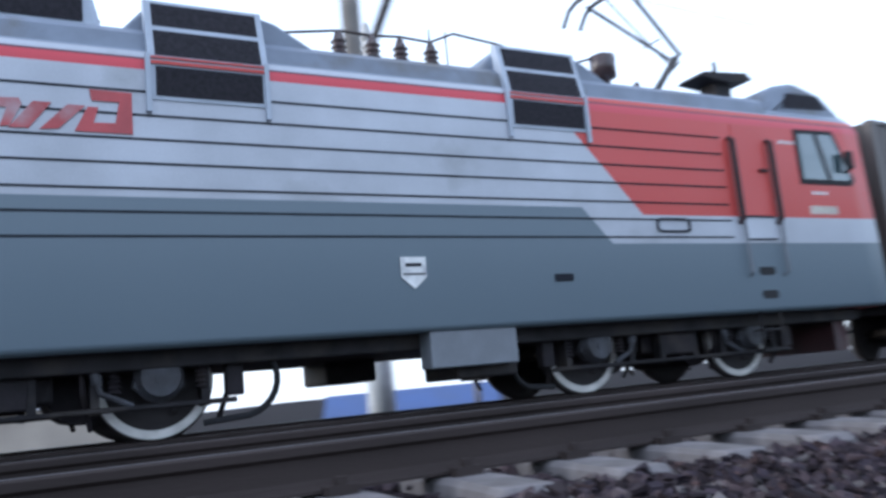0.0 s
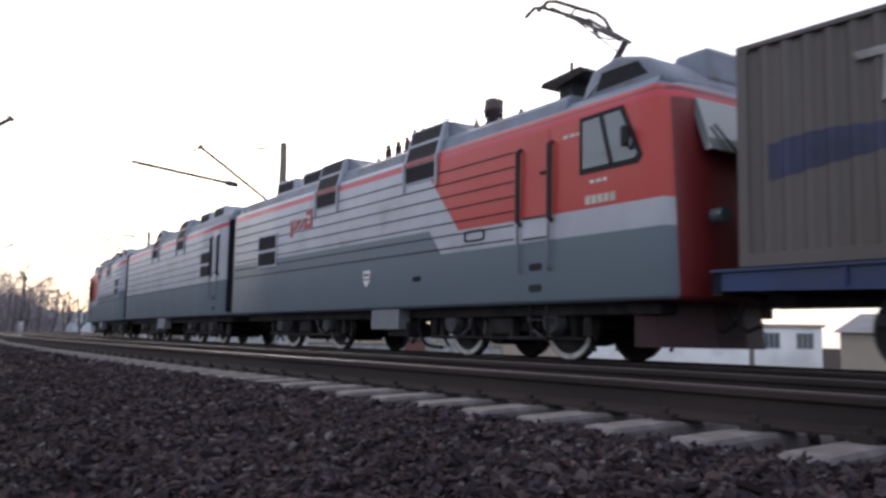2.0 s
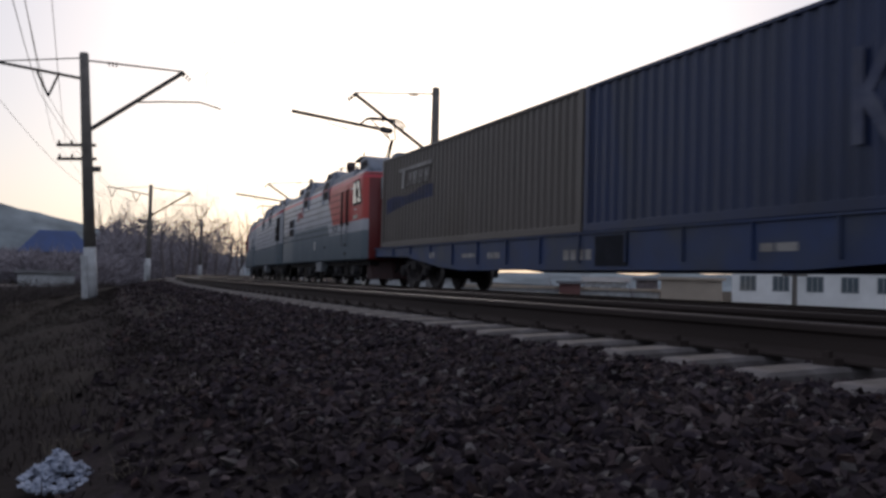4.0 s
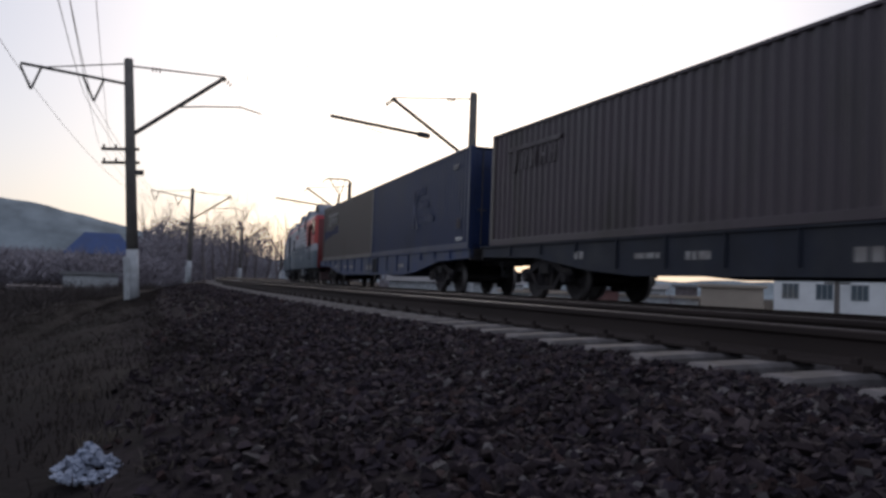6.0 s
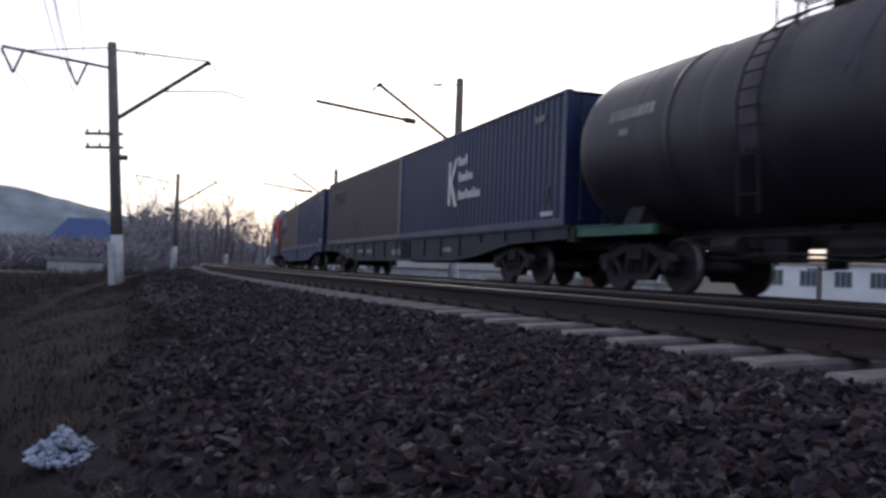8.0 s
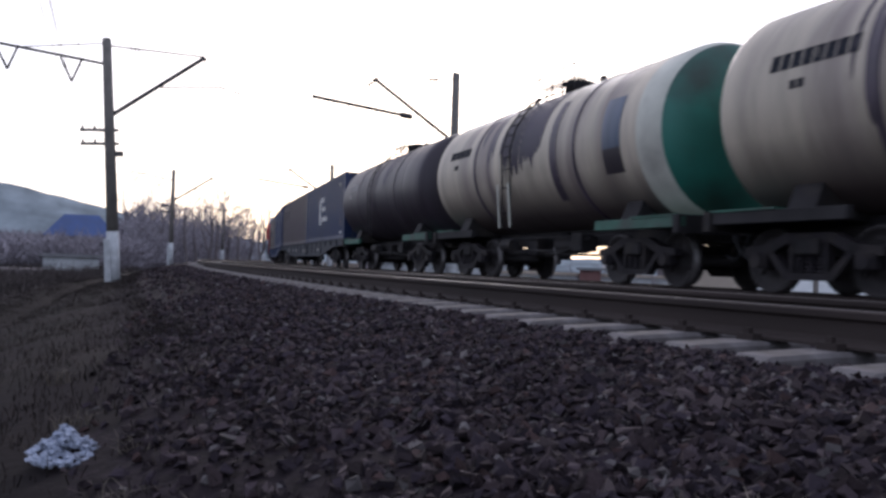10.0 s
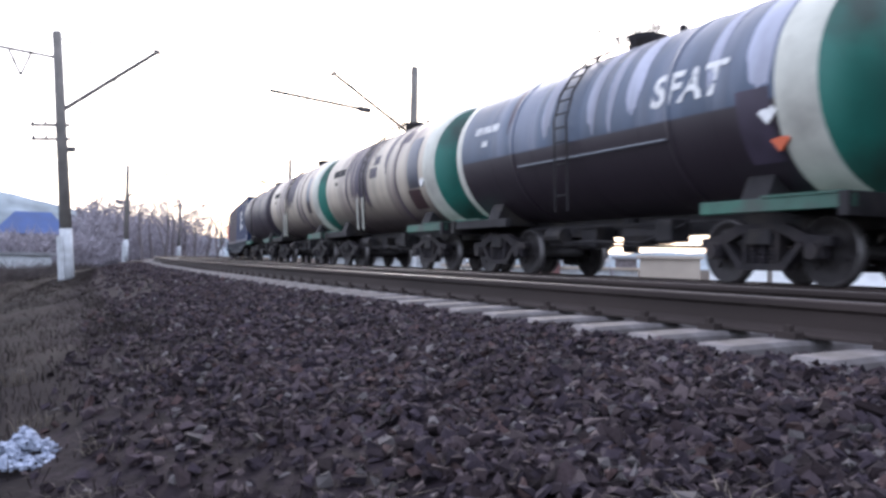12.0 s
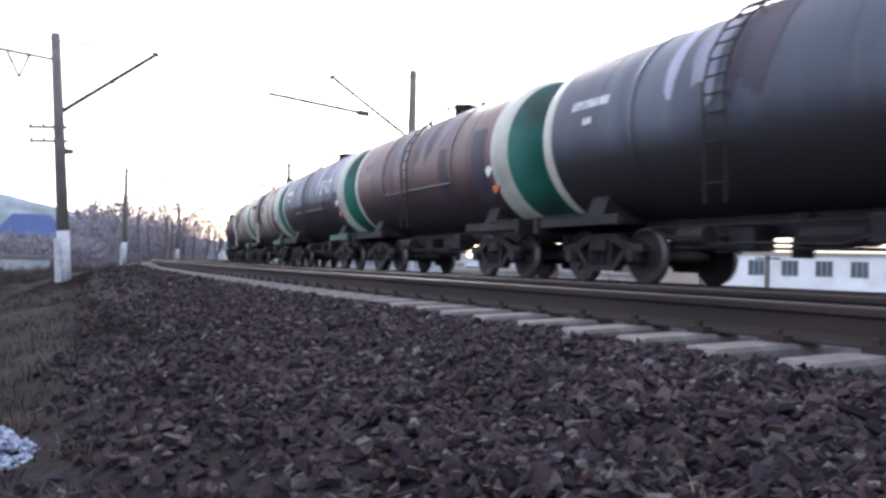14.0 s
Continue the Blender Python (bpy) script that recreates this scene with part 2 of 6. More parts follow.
M = {
    "ballast": material("ballast_stone", (0.033, 0.026, 0.031), 0.95, 0, 0.35, 1.2, 0.5, 90, chance=0.6),
    "bed": material("ballast_bed", (0.017, 0.013, 0.016), 1.0, 0, 0.5, 14, 0.9, 40),
    "soil": material("soil", (0.0115, 0.009, 0.0105), 1.0, 0, 0.4, 0.5, 0.7, 14, dirt=(0.019, 0.015, 0.0155), dirt_amount=0.5),
    "concrete": material("concrete", (0.155, 0.143, 0.146), 0.9, 0, 0.25, 5, 0.35, 120, dirt=(0.065, 0.055, 0.049), dirt_amount=0.5),
    "pole": material("pole_concrete", (0.20, 0.185, 0.17), 0.9, 0, 0.2, 2, 0.25, 70),
    "whitewash": material("whitewash", (0.48, 0.50, 0.52), 0.9, 0, 0.15, 3, 0.2, 50, dirt=(0.35, 0.35, 0.36), dirt_amount=0.4),
    "rail": material("rusty_rail", (0.040, 0.031, 0.029), 0.8, 0.1, 0.25, 3, 0.2, 120, (0.2, 1, 1)),
    "railtop": material("polished_rail_head", (0.075, 0.07, 0.074), 0.5, 0.55, 0.1, 3, 0.02, 90, (0.2, 1, 1)),
    "steel": material("dark_steel", (0.026, 0.024, 0.026), 0.7, 0.2, 0.35, 3, 0.25, 60, dirt=(0.055, 0.047, 0.042), dirt_amount=0.4),
    "oily": material("oily_running_gear", (0.019, 0.016, 0.019), 0.7, 0.05, 0.4, 5, 0.3, 50, dirt=(0.038, 0.031, 0.030), dirt_amount=0.4),
    "wheel": material("worn_wheel_steel", (0.026, 0.022, 0.023), 0.7, 0.2, 0.3, 5, 0.1, 60),
    "tyre": material("white_painted_tyre", (0.62, 0.60, 0.57), 0.7, 0.0, 0.18, 6, 0.1, 60, dirt=(0.25, 0.22, 0.2), dirt_amount=0.3),
    "bright": material("worn_bright_steel", (0.15, 0.14, 0.14), 0.5, 0.7, 0.2, 5, 0.1, 60),
    "black": material("black_rubber_and_hole_shade", (0.02, 0.02, 0.022), 0.7, 0, 0.2, 5, 0.1, 60),
    "groove": material("dark_paint_and_groove_shade", (0.022, 0.024, 0.032), 0.8, 0, 0.2, 5, 0.05, 60),
    "mesh": material("intake_mesh", (0.030, 0.028, 0.034), 0.7, 0.3, 0.3, 20, 0.6, 140),
    "roofgrey": material("grey_roof_paint", (0.20, 0.23, 0.29), 0.55, 0, 0.15, 2, 0.08, 50, dirt=(0.12, 0.11, 0.10), dirt_amount=0.4),
    "lightgrey": material("pale_grey_paint", (0.40, 0.44, 0.51), 0.5, 0, 0.12, 2, 0.05, 50),
    "boxgrey": material("grey_box_paint", (0.165, 0.178, 0.20), 0.6, 0, 0.12, 3, 0.06, 50),
    "housing": material("dusty_grey_casting", (0.055, 0.057, 0.068), 0.6, 0.1, 0.35, 5, 0.25, 50, dirt=(0.03, 0.027, 0.03), dirt_amount=0.45),
    "redpaint": material("red_paint", (0.50, 0.055, 0.045), 0.45, 0, 0.1, 2, 0.04, 50),
    "maroon": material("dark_red_frame_paint", (0.036, 0.011, 0.013), 0.65, 0, 0.25, 3, 0.1, 50),
    "white": material("white_lettering", (0.72, 0.72, 0.71), 0.6, 0, 0.12, 8, 0.03, 60, dirt=(0.4, 0.4, 0.42), dirt_amount=0.35),
    "porcelain": material("brown_porcelain", (0.06, 0.04, 0.04), 0.25, 0, 0.2, 8, 0.02, 40),
    "palecap": material("pale_insulator", (0.45, 0.44, 0.42), 0.35, 0, 0.15, 8, 0.02, 40),
    "wire": material("copper_wire", (0.07, 0.055, 0.05), 0.6, 0.6, 0.2, 5, 0.05, 40),
    "arm": material("galvanised_arm", (0.085, 0.08, 0.08), 0.65, 0.5, 0.25, 3, 0.1, 60),
    "blueframe": material("blue_wagon_paint", (0.014, 0.034, 0.11), 0.5, 0, 0.25, 1.5, 0.08, 40, dirt=(0.035, 0.045, 0.07), dirt_amount=0.45),
    "greyframe": material("grey_wagon_paint", (0.020, 0.024, 0.038), 0.6, 0, 0.25, 1.5, 0.08, 40, dirt=(0.04, 0.042, 0.05), dirt_amount=0.45),
    "greenframe": material("green_wagon_paint", (0.035, 0.12, 0.085), 0.6, 0, 0.3, 2, 0.08, 40, dirt=(0.05, 0.05, 0.045), dirt_amount=0.5),
    "blackframe": material("sooty_wagon_frame", (0.028, 0.026, 0.028), 0.75, 0, 0.35, 2, 0.12, 40, dirt=(0.055, 0.050, 0.048), dirt_amount=0.45),
    "beige": material("beige_container_paint", (0.094, 0.079, 0.072), 0.42, 0, 0.14, 1.2, 0.06, 40, (1, 1, 0.4), dirt=(0.08, 0.066, 0.056), dirt_amount=0.35),
    "brown": material("brown_container_paint", (0.058, 0.041, 0.052), 0.42, 0, 0.16, 1.2, 0.06, 40, (1, 1, 0.4), dirt=(0.037, 0.028, 0.027), dirt_amount=0.35),
    "blue": material("blue_container_paint", (0.008, 0.021, 0.078), 0.42, 0, 0.16, 1.2, 0.06, 40, (1, 1, 0.4), dirt=(0.010, 0.018, 0.05), dirt_amount=0.35),
    "tank_dark": tank_paint("dark_tank_paint", (0.021, 0.014, 0.023), (0.042, 0.034, 0.042), 0.5),
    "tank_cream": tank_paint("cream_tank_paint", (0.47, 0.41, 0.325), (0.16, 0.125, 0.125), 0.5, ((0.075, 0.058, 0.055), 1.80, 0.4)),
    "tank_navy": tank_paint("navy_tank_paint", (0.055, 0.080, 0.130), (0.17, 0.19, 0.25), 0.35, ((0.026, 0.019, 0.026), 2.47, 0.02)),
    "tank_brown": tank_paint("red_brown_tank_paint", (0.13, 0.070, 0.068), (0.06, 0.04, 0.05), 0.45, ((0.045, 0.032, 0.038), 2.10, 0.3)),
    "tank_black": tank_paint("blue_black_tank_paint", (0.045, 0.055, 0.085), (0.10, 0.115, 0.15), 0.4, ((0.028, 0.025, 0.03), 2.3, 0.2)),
    "plum": material("dark_plum_panel", (0.045, 0.034, 0.056), 0.6, 0, 0.3, 1.5, 0.06, 40),
    "lilac": material("washed_lilac_streak", (0.34, 0.355, 0.44), 0.6, 0, 0.4, 1.2, 0.06, 40, (1, 0.3, 0.3)),
    "wash": material("washed_blue_grey_stain", (0.165, 0.15, 0.20), 0.6, 0, 0.45, 1.4, 0.06, 40, (1, 0.3, 0.3), dirt=(0.10, 0.06, 0.065), dirt_amount=0.6),
    "oil": material("spilled_oil", (0.06, 0.045, 0.065), 0.5, 0, 0.4, 2.0, 0.08, 40),
    "green": material("green_tank_end_paint", (0.020, 0.15, 0.115), 0.5, 0, 0.18, 1.2, 0.05, 40, dirt=(0.022, 0.045, 0.036), dirt_amount=0.6),
    "cream_ring": material("cream_ring_paint", (0.55, 0.55, 0.48), 0.55, 0, 0.12, 2, 0.05, 40, dirt=(0.35, 0.34, 0.30), dirt_amount=0.4),
    "shedred": material("red_brown_brick", (0.17, 0.085, 0.08), 0.95, 0, 0.2, 1.0, 0.1, 30),
    "orange": material("orange_placard", (0.55, 0.10, 0.03), 0.6, 0, 0.1, 6, 0.03, 40),
    "plaster": material("white_plaster", (0.84, 0.86, 0.87), 0.95, 0, 0.08, 0.4, 0.1, 30, dirt=(0.68, 0.70, 0.71), dirt_amount=0.3),
    "tan": material("tan_plaster", (0.42, 0.36, 0.30), 0.95, 0, 0.12, 0.3, 0.1, 30, dirt=(0.38, 0.33, 0.28), dirt_amount=0.4),
    "roofblue": material("blue_sheet_roof", (0.035, 0.070, 0.20), 0.6, 0, 0.12, 0.6, 0.08, 20),
    "roofdark": material("grey_slate_roof", (0.19, 0.19, 0.20), 0.9, 0, 0.15, 0.6, 0.1, 20),
    "pane": glass("window_pane", (0.10, 0.13, 0.15), 0.1),
    # windscreen: base colour paler than the side glass, for the sky's reflection
    "cabglass": glass("cab_glass", (0.15, 0.19, 0.20), 0.06),
    "sideglass": glass("cab_side_glass", (0.055, 0.085, 0.095), 0.12),
    # bark and twigs are coloured paler and bluer to carry the distance haze
    "bark": material("haze_paled_bark", (0.17, 0.15, 0.155), 1.0, 0, 0.25, 3, 0.3, 40),
    "twig": material("haze_paled_twigs", (0.27, 0.25, 0.28), 1.0, 0, 0.3, 2, 0.2, 30),
    "brush": material("dark_brushwood", (0.055, 0.044, 0.042), 1.0, 0, 0.35, 2, 0.1, 30, chance=0.4),
    "drygrass": material("dry_grass", (0.024, 0.019, 0.018), 1.0, 0, 0.3, 2, 0.1, 30, chance=0.4),
    "straw": material("straw_tufts", (0.085, 0.070, 0.055), 1.0, 0, 0.3, 2, 0.1, 30, chance=0.4),
    "snow": material("old_snow", (0.36, 0.40, 0.50), 0.85, 0, 0.08, 6, 0.3, 30),
    # distance haze is put into the hill's pale blue-grey colour
    "hill": material("haze_tinted_hill", (0.24, 0.275, 0.30), 1.0, 0, 0.28, 0.02, 0.0, 0.12),
}
def mixed_stone(m):
    """Each stone takes one of the bed's several colours: slate, brown, rust, pale grit."""
    n, l = m.node_tree.nodes, m.node_tree.links
    hsv = next(q for q in n if q.bl_idname == "ShaderNodeHueSaturation")
    info = next(q for q in n if q.bl_idname == "ShaderNodeNewGeometry")
    old = hsv.inputs["Color"].links[0].from_socket
    ramp = n.new("ShaderNodeValToRGB")
    ramp.color_ramp.interpolation = "CONSTANT"
    e = ramp.color_ramp.elements
    e[0].position, e[0].color = 0.0, (0.029, 0.023, 0.030, 1)
    e[1].position, e[1].color = 0.30, (0.046, 0.035, 0.040, 1)
    for p, c in ((0.55, (0.036, 0.026, 0.028, 1)), (0.74, (0.070, 0.055, 0.056, 1)), (0.88, (0.060, 0.038, 0.036, 1)), (0.94, (0.115, 0.105, 0.105, 1))):
        q = e.new(p)
        q.color = c
    mul = n.new("ShaderNodeMath")
    mul.operation = "MULTIPLY"
    mul.inputs[1].default_value = 37.7
    frac = n.new("ShaderNodeMath")
    frac.operation = "FRACT"
    l.new(info.outputs["Random Per Island"], mul.inputs[0])
    l.new(mul.outputs[0], frac.inputs[0])
    l.new(frac.outputs[0], ramp.inputs[0])
    mix = n.new("ShaderNodeMix")
    mix.data_type = "RGBA"
    mix.inputs["Factor"].default_value = 0.75
    l.new(old, mix.inputs["A"])
    l.new(ramp.outputs[0], mix.inputs["B"])
    l.new(mix.outputs["Result"], hsv.inputs["Color"])


mixed_stone(M["ballast"])
M["sweep"] = material("faded_blue_sweep", (0.030, 0.036, 0.085), 0.6, 0, 0.3, 2, 0.05, 40, dirt=(0.07, 0.06, 0.065), dirt_amount=0.45)
M["emblem"] = material("worn_red_emblem", (0.42, 0.075, 0.08), 0.6, 0, 0.15, 3, 0.05, 40, dirt=(0.42, 0.30, 0.32), dirt_amount=0.3)
M["rubbed"] = material("rubbed_mark_paint", (0.13, 0.115, 0.12), 0.7, 0, 0.25, 3, 0.05, 40, dirt=(0.07, 0.055, 0.058), dirt_amount=0.7)
M["ghost"] = material("ghost_mark_paint", (0.09, 0.10, 0.15), 0.7, 0, 0.25, 3, 0.05, 40, dirt=(0.02, 0.03, 0.085), dirt_amount=0.7)
M["faded"] = material("faded_mark_paint", (0.36, 0.35, 0.34), 0.7, 0, 0.2, 3, 0.05, 40, dirt=(0.14, 0.12, 0.11), dirt_amount=0.7)
for key, gloss in (("ballast", 0.1), ("bed", 0.05), ("soil", 0.05), ("drygrass", 0.1), ("concrete", 0.2), ("rail", 0.2), ("steel", 0.2), ("oily", 0.25), ("black", 0.25), ("groove", 0.1),
                   ("mesh", 0.15), ("greyframe", 0.3), ("blackframe", 0.25), ("bark", 0.1), ("twig", 0.1), ("hill", 0.0), ("tan", 0.1)):
    M[key].node_tree.nodes["Principled BSDF"].inputs["Specular IOR Level"].default_value = gloss      # dull, dusty surfaces
M["loco_rear"], M["loco_mid"], M["loco_front"] = livery("engine_paint_rear", -1), livery("engine_paint_middle", 0), livery("engine_paint_front", 1)


# ---- mesh helpers ----
def part(name, bm, mat, parent=None, label="", smooth=False):
    """Link a bmesh as one mesh object, under its thing or part."""
    me = bpy.data.meshes.new(name)
    bmesh.ops.recalc_face_normals(bm, faces=bm.faces)
    bm.to_mesh(me)
    bm.free()
    for x in (mat if isinstance(mat, (list, tuple)) else [mat]):
        me.materials.append(x)
    if smooth:
        me.shade_auto_smooth(radians(35)) if hasattr(me, "shade_auto_smooth") else me.shade_smooth()
    ob = new(name, me)
    if parent:
        ob.parent = parent
    if label:
        ob["label"] = label
    return ob


def box(bm, x0, x1, y0, y1, z0, z1, bevel=0.0, mi=0):
    r = bmesh.ops.create_cube(bm, size=1, matrix=Matrix.LocRotScale(((x0 + x1) / 2, (y0 + y1) / 2, (z0 + z1) / 2), None, (x1 - x0, y1 - y0, z1 - z0)))
    fs = {f for v in r["verts"] for f in v.link_faces}
    for f in fs:
        f.material_index = mi
    if bevel:
        es = {e for v in r["verts"] for e in v.link_edges}
        bmesh.ops.bevel(bm, geom=list(es), offset=bevel, segments=2, affect="EDGES", profile=0.5)
    return bm


def rod(bm, a, b, r, r2=None, seg=8, mi=0, caps=True):
    a, b = Vector(a), Vector(b)
    d = b - a
    m = Matrix.Translation((a + b) / 2) @ d.to_track_quat("Z", "Y").to_matrix().to_4x4()
    res = bmesh.ops.create_cone(bm, cap_ends=caps, segments=seg, radius1=r, radius2=r if r2 is None else r2, depth=d.length, matrix=m)
    for f in {f for v in res["verts"] for f in v.link_faces}:
        f.material_index = mi
    return bm


def pipe(bm, pts, r, seg=6):
    """One bent tube through the points, capped."""
    pts = [Vector(p) for p in pts]
    rings = []
    up = None
    for i, p in enumerate(pts):
        d = (pts[min(i + 1, len(pts) - 1)] - pts[max(i - 1, 0)]).normalized()
        side = d.cross(up if up else (Vector((0, 0, 1)) if abs(d.z) < 0.9 else Vector((1, 0, 0)))).normalized()
        up = side.cross(d).normalized()
        rings.append([bm.verts.new(p + (side * math.cos(a) + up * math.sin(a)) * r) for a in [2 * math.pi * k / seg for k in range(seg)]])
    for a, b in zip(rings, rings[1:]):
        for k in range(seg):
            bm.faces.new((a[k], a[(k + 1) % seg], b[(k + 1) % seg], b[k]))
    bm.faces.new(rings[0]), bm.faces.new(rings[-1])
    return bm


def lathe(bm, prof, at, axis="Y", seg=32, mis=None):
    """Turn a profile of (along, radius) round an axis through at. mis: a material for each band."""
    rings = []
    for d, r in prof:
        ring = []
        for i in range(seg):
            a = 2 * math.pi * i / seg
            c, s = math.cos(a) * r, math.sin(a) * r
            v = {"Y": (c, d, s), "X": (d, c, s), "Z": (c, s, d)}[axis]
            ring.append(bm.verts.new(Vector(v) + Vector(at)))
        rings.append(ring)
    for j in range(len(rings) - 1):
        for i in range(seg):
            f = bm.faces.new((rings[j][i], rings[j][(i + 1) % seg], rings[j + 1][(i + 1) % seg], rings[j + 1][i]))
            f.material_index = mis[j] if mis else 0
    for ring, mi in ((rings[0], 0), (rings[-1], -1)):
        f = bm.faces.new(ring)
        f.material_index = mis[mi] if mis else 0
    return bm


def prism(bm, outline, axis, a, b, mi=0):
    """Push a flat outline along an axis from a to b. outline in the other two axes, in xyz order."""
    put = {"X": lambda p, t: (t, p[0], p[1]), "Y": lambda p, t: (p[0], t, p[1]), "Z": lambda p, t: (p[0], p[1], t)}[axis]
    v0, v1 = [bm.verts.new(put(p, a)) for p in outline], [bm.verts.new(put(p, b)) for p in outline]
    fs = [bm.faces.new(v0), bm.faces.new(v1)]
    for i in range(len(outline)):
        j = (i + 1) % len(outline)
        fs.append(bm.faces.new((v0[i], v0[j], v1[j], v1[i])))
    for f in fs:
        f.material_index = mi
    return bm


def thing(name, label, category, group="", kind=""):
    return tagged(new(name), label, category, group, kind)


B = bmesh.new

# ---- ground ----
SLEEPER_GAP, SLEEPER_AT = 0.5275, 6.884
LINE_S = np.array(sorted(LINE)) * STEP
LINE_XY = np.array([LINE[i][:2] for i in sorted(LINE)])
LINE_A = np.array([LINE[i][2] for i in sorted(LINE)])


def line_coords(x, y):
    """Chainage and metres to the left of the near track, for a place."""
    d = (LINE_XY[:, 0] - x) ** 2 + (LINE_XY[:, 1] - y) ** 2
    i = int(d.argmin())
    a = LINE_A[i]
    return LINE_S[i], -math.sin(a) * (x - LINE_XY[i, 0]) + math.cos(a) * (y - LINE_XY[i, 1])


BED = ((-10.5, -1.5), (-8.6, -0.52), (-7.9, -0.345), (-4.4, -0.345), (-3.3, -0.42), (-2.4, -0.40), (-1.8, -0.235), (0.9, -0.262), (1.15, -0.268), (1.36, -0.246), (1.7, -0.258), (2.1, -0.292), (3.4, -0.46), (4.5, -0.68), (5.6, -1.05), (6.8, -1.42))
LAND = ((-400, -6), (-60, -5.5), (-25, -3.6), (-12, -1.9), (-9, -1.9), (5.0, -1.6), (5.9, -1.12), (8, -1.5), (12, -1.8), (18, -1.75), (60, -1.6), (400, -2.0))


def height(table, off):
    return float(np.interp(off, [p[0] for p in table], [p[1] for p in table]))


def fall(s, off):
    """The bank drops away beside the line farther on."""
    return 0.26 * min(max((s - 9) / 8, 0), 1) * min(max((off - 2.6) / 1.3, 0), 1)


def land_z(x, y):
    s, off = line_coords(x, y)
    z = height(LAND, off)
    if abs(off) > 5:
        z += 0.35 * noise.noise(Vector((x * 0.08, y * 0.08, 0))) * min((abs(off) - 5) / 6, 1) + 0.05 * noise.noise(Vector((x, y, 3)))
    return z


def ground():
    bm = B()
    xs = np.concatenate([np.linspace(-1800, -320, 14), np.linspace(-300, -62, 40), np.linspace(-60, 24, 70), np.linspace(27, 90, 18), np.linspace(120, 1500, 10)])
    ys = np.concatenate([np.linspace(-1500, -130, 10), np.linspace(-120, -32, 18), np.linspace(-30, 24, 54), np.linspace(28, 130, 24), np.linspace(160, 1800, 14)])
    grid = [[bm.verts.new((x, y, land_z(x, y))) for y in ys] for x in xs]
    for i in range(len(xs) - 1):
        for j in range(len(ys) - 1):
            bm.faces.new((grid[i][j], grid[i + 1][j], grid[i + 1][j + 1], grid[i][j + 1]))
    tagged(part("ground", bm, M["soil"], smooth=True), "dark bare winter soil with withered grass beside the railway", "ground", kind="structure")
    bm = B()
    rows = []
    offs = np.concatenate([np.linspace(-10.5, -1.8, 16), np.linspace(-1.4, 1.75, 8), np.linspace(2.0, 6.8, 26)])
    for s in np.concatenate([np.arange(-60, -8, 4.0), np.arange(-8, 30, 0.4), np.arange(30, 330, 3.0)]):
        row = []
        for o in offs:
            p, _ = on_line(s, o, height(BED, o) - fall(s, o))
            p.z += 0.035 * noise.noise(p * 2.2) * (1 if o > 1.9 else 0.4) + 0.06 * noise.noise(p * 0.5) * (1 if o > 2.5 else 0)
            row.append(bm.verts.new(p))
        rows.append(row)
    for a, b in zip(rows, rows[1:]):
        for i in range(len(offs) - 1):
            bm.faces.new((a[i], b[i], b[i + 1], a[i + 1])).material_index = 1 if offs[i] > 3.85 + 0.4 * noise.noise(a[i].co * 0.6) else 0
    tagged(part("ballast_bed", bm, [M["bed"], M["soil"]], smooth=True), "grey-brown crushed stone ballast bed under two tracks", "ballast", kind="structure")


ground()


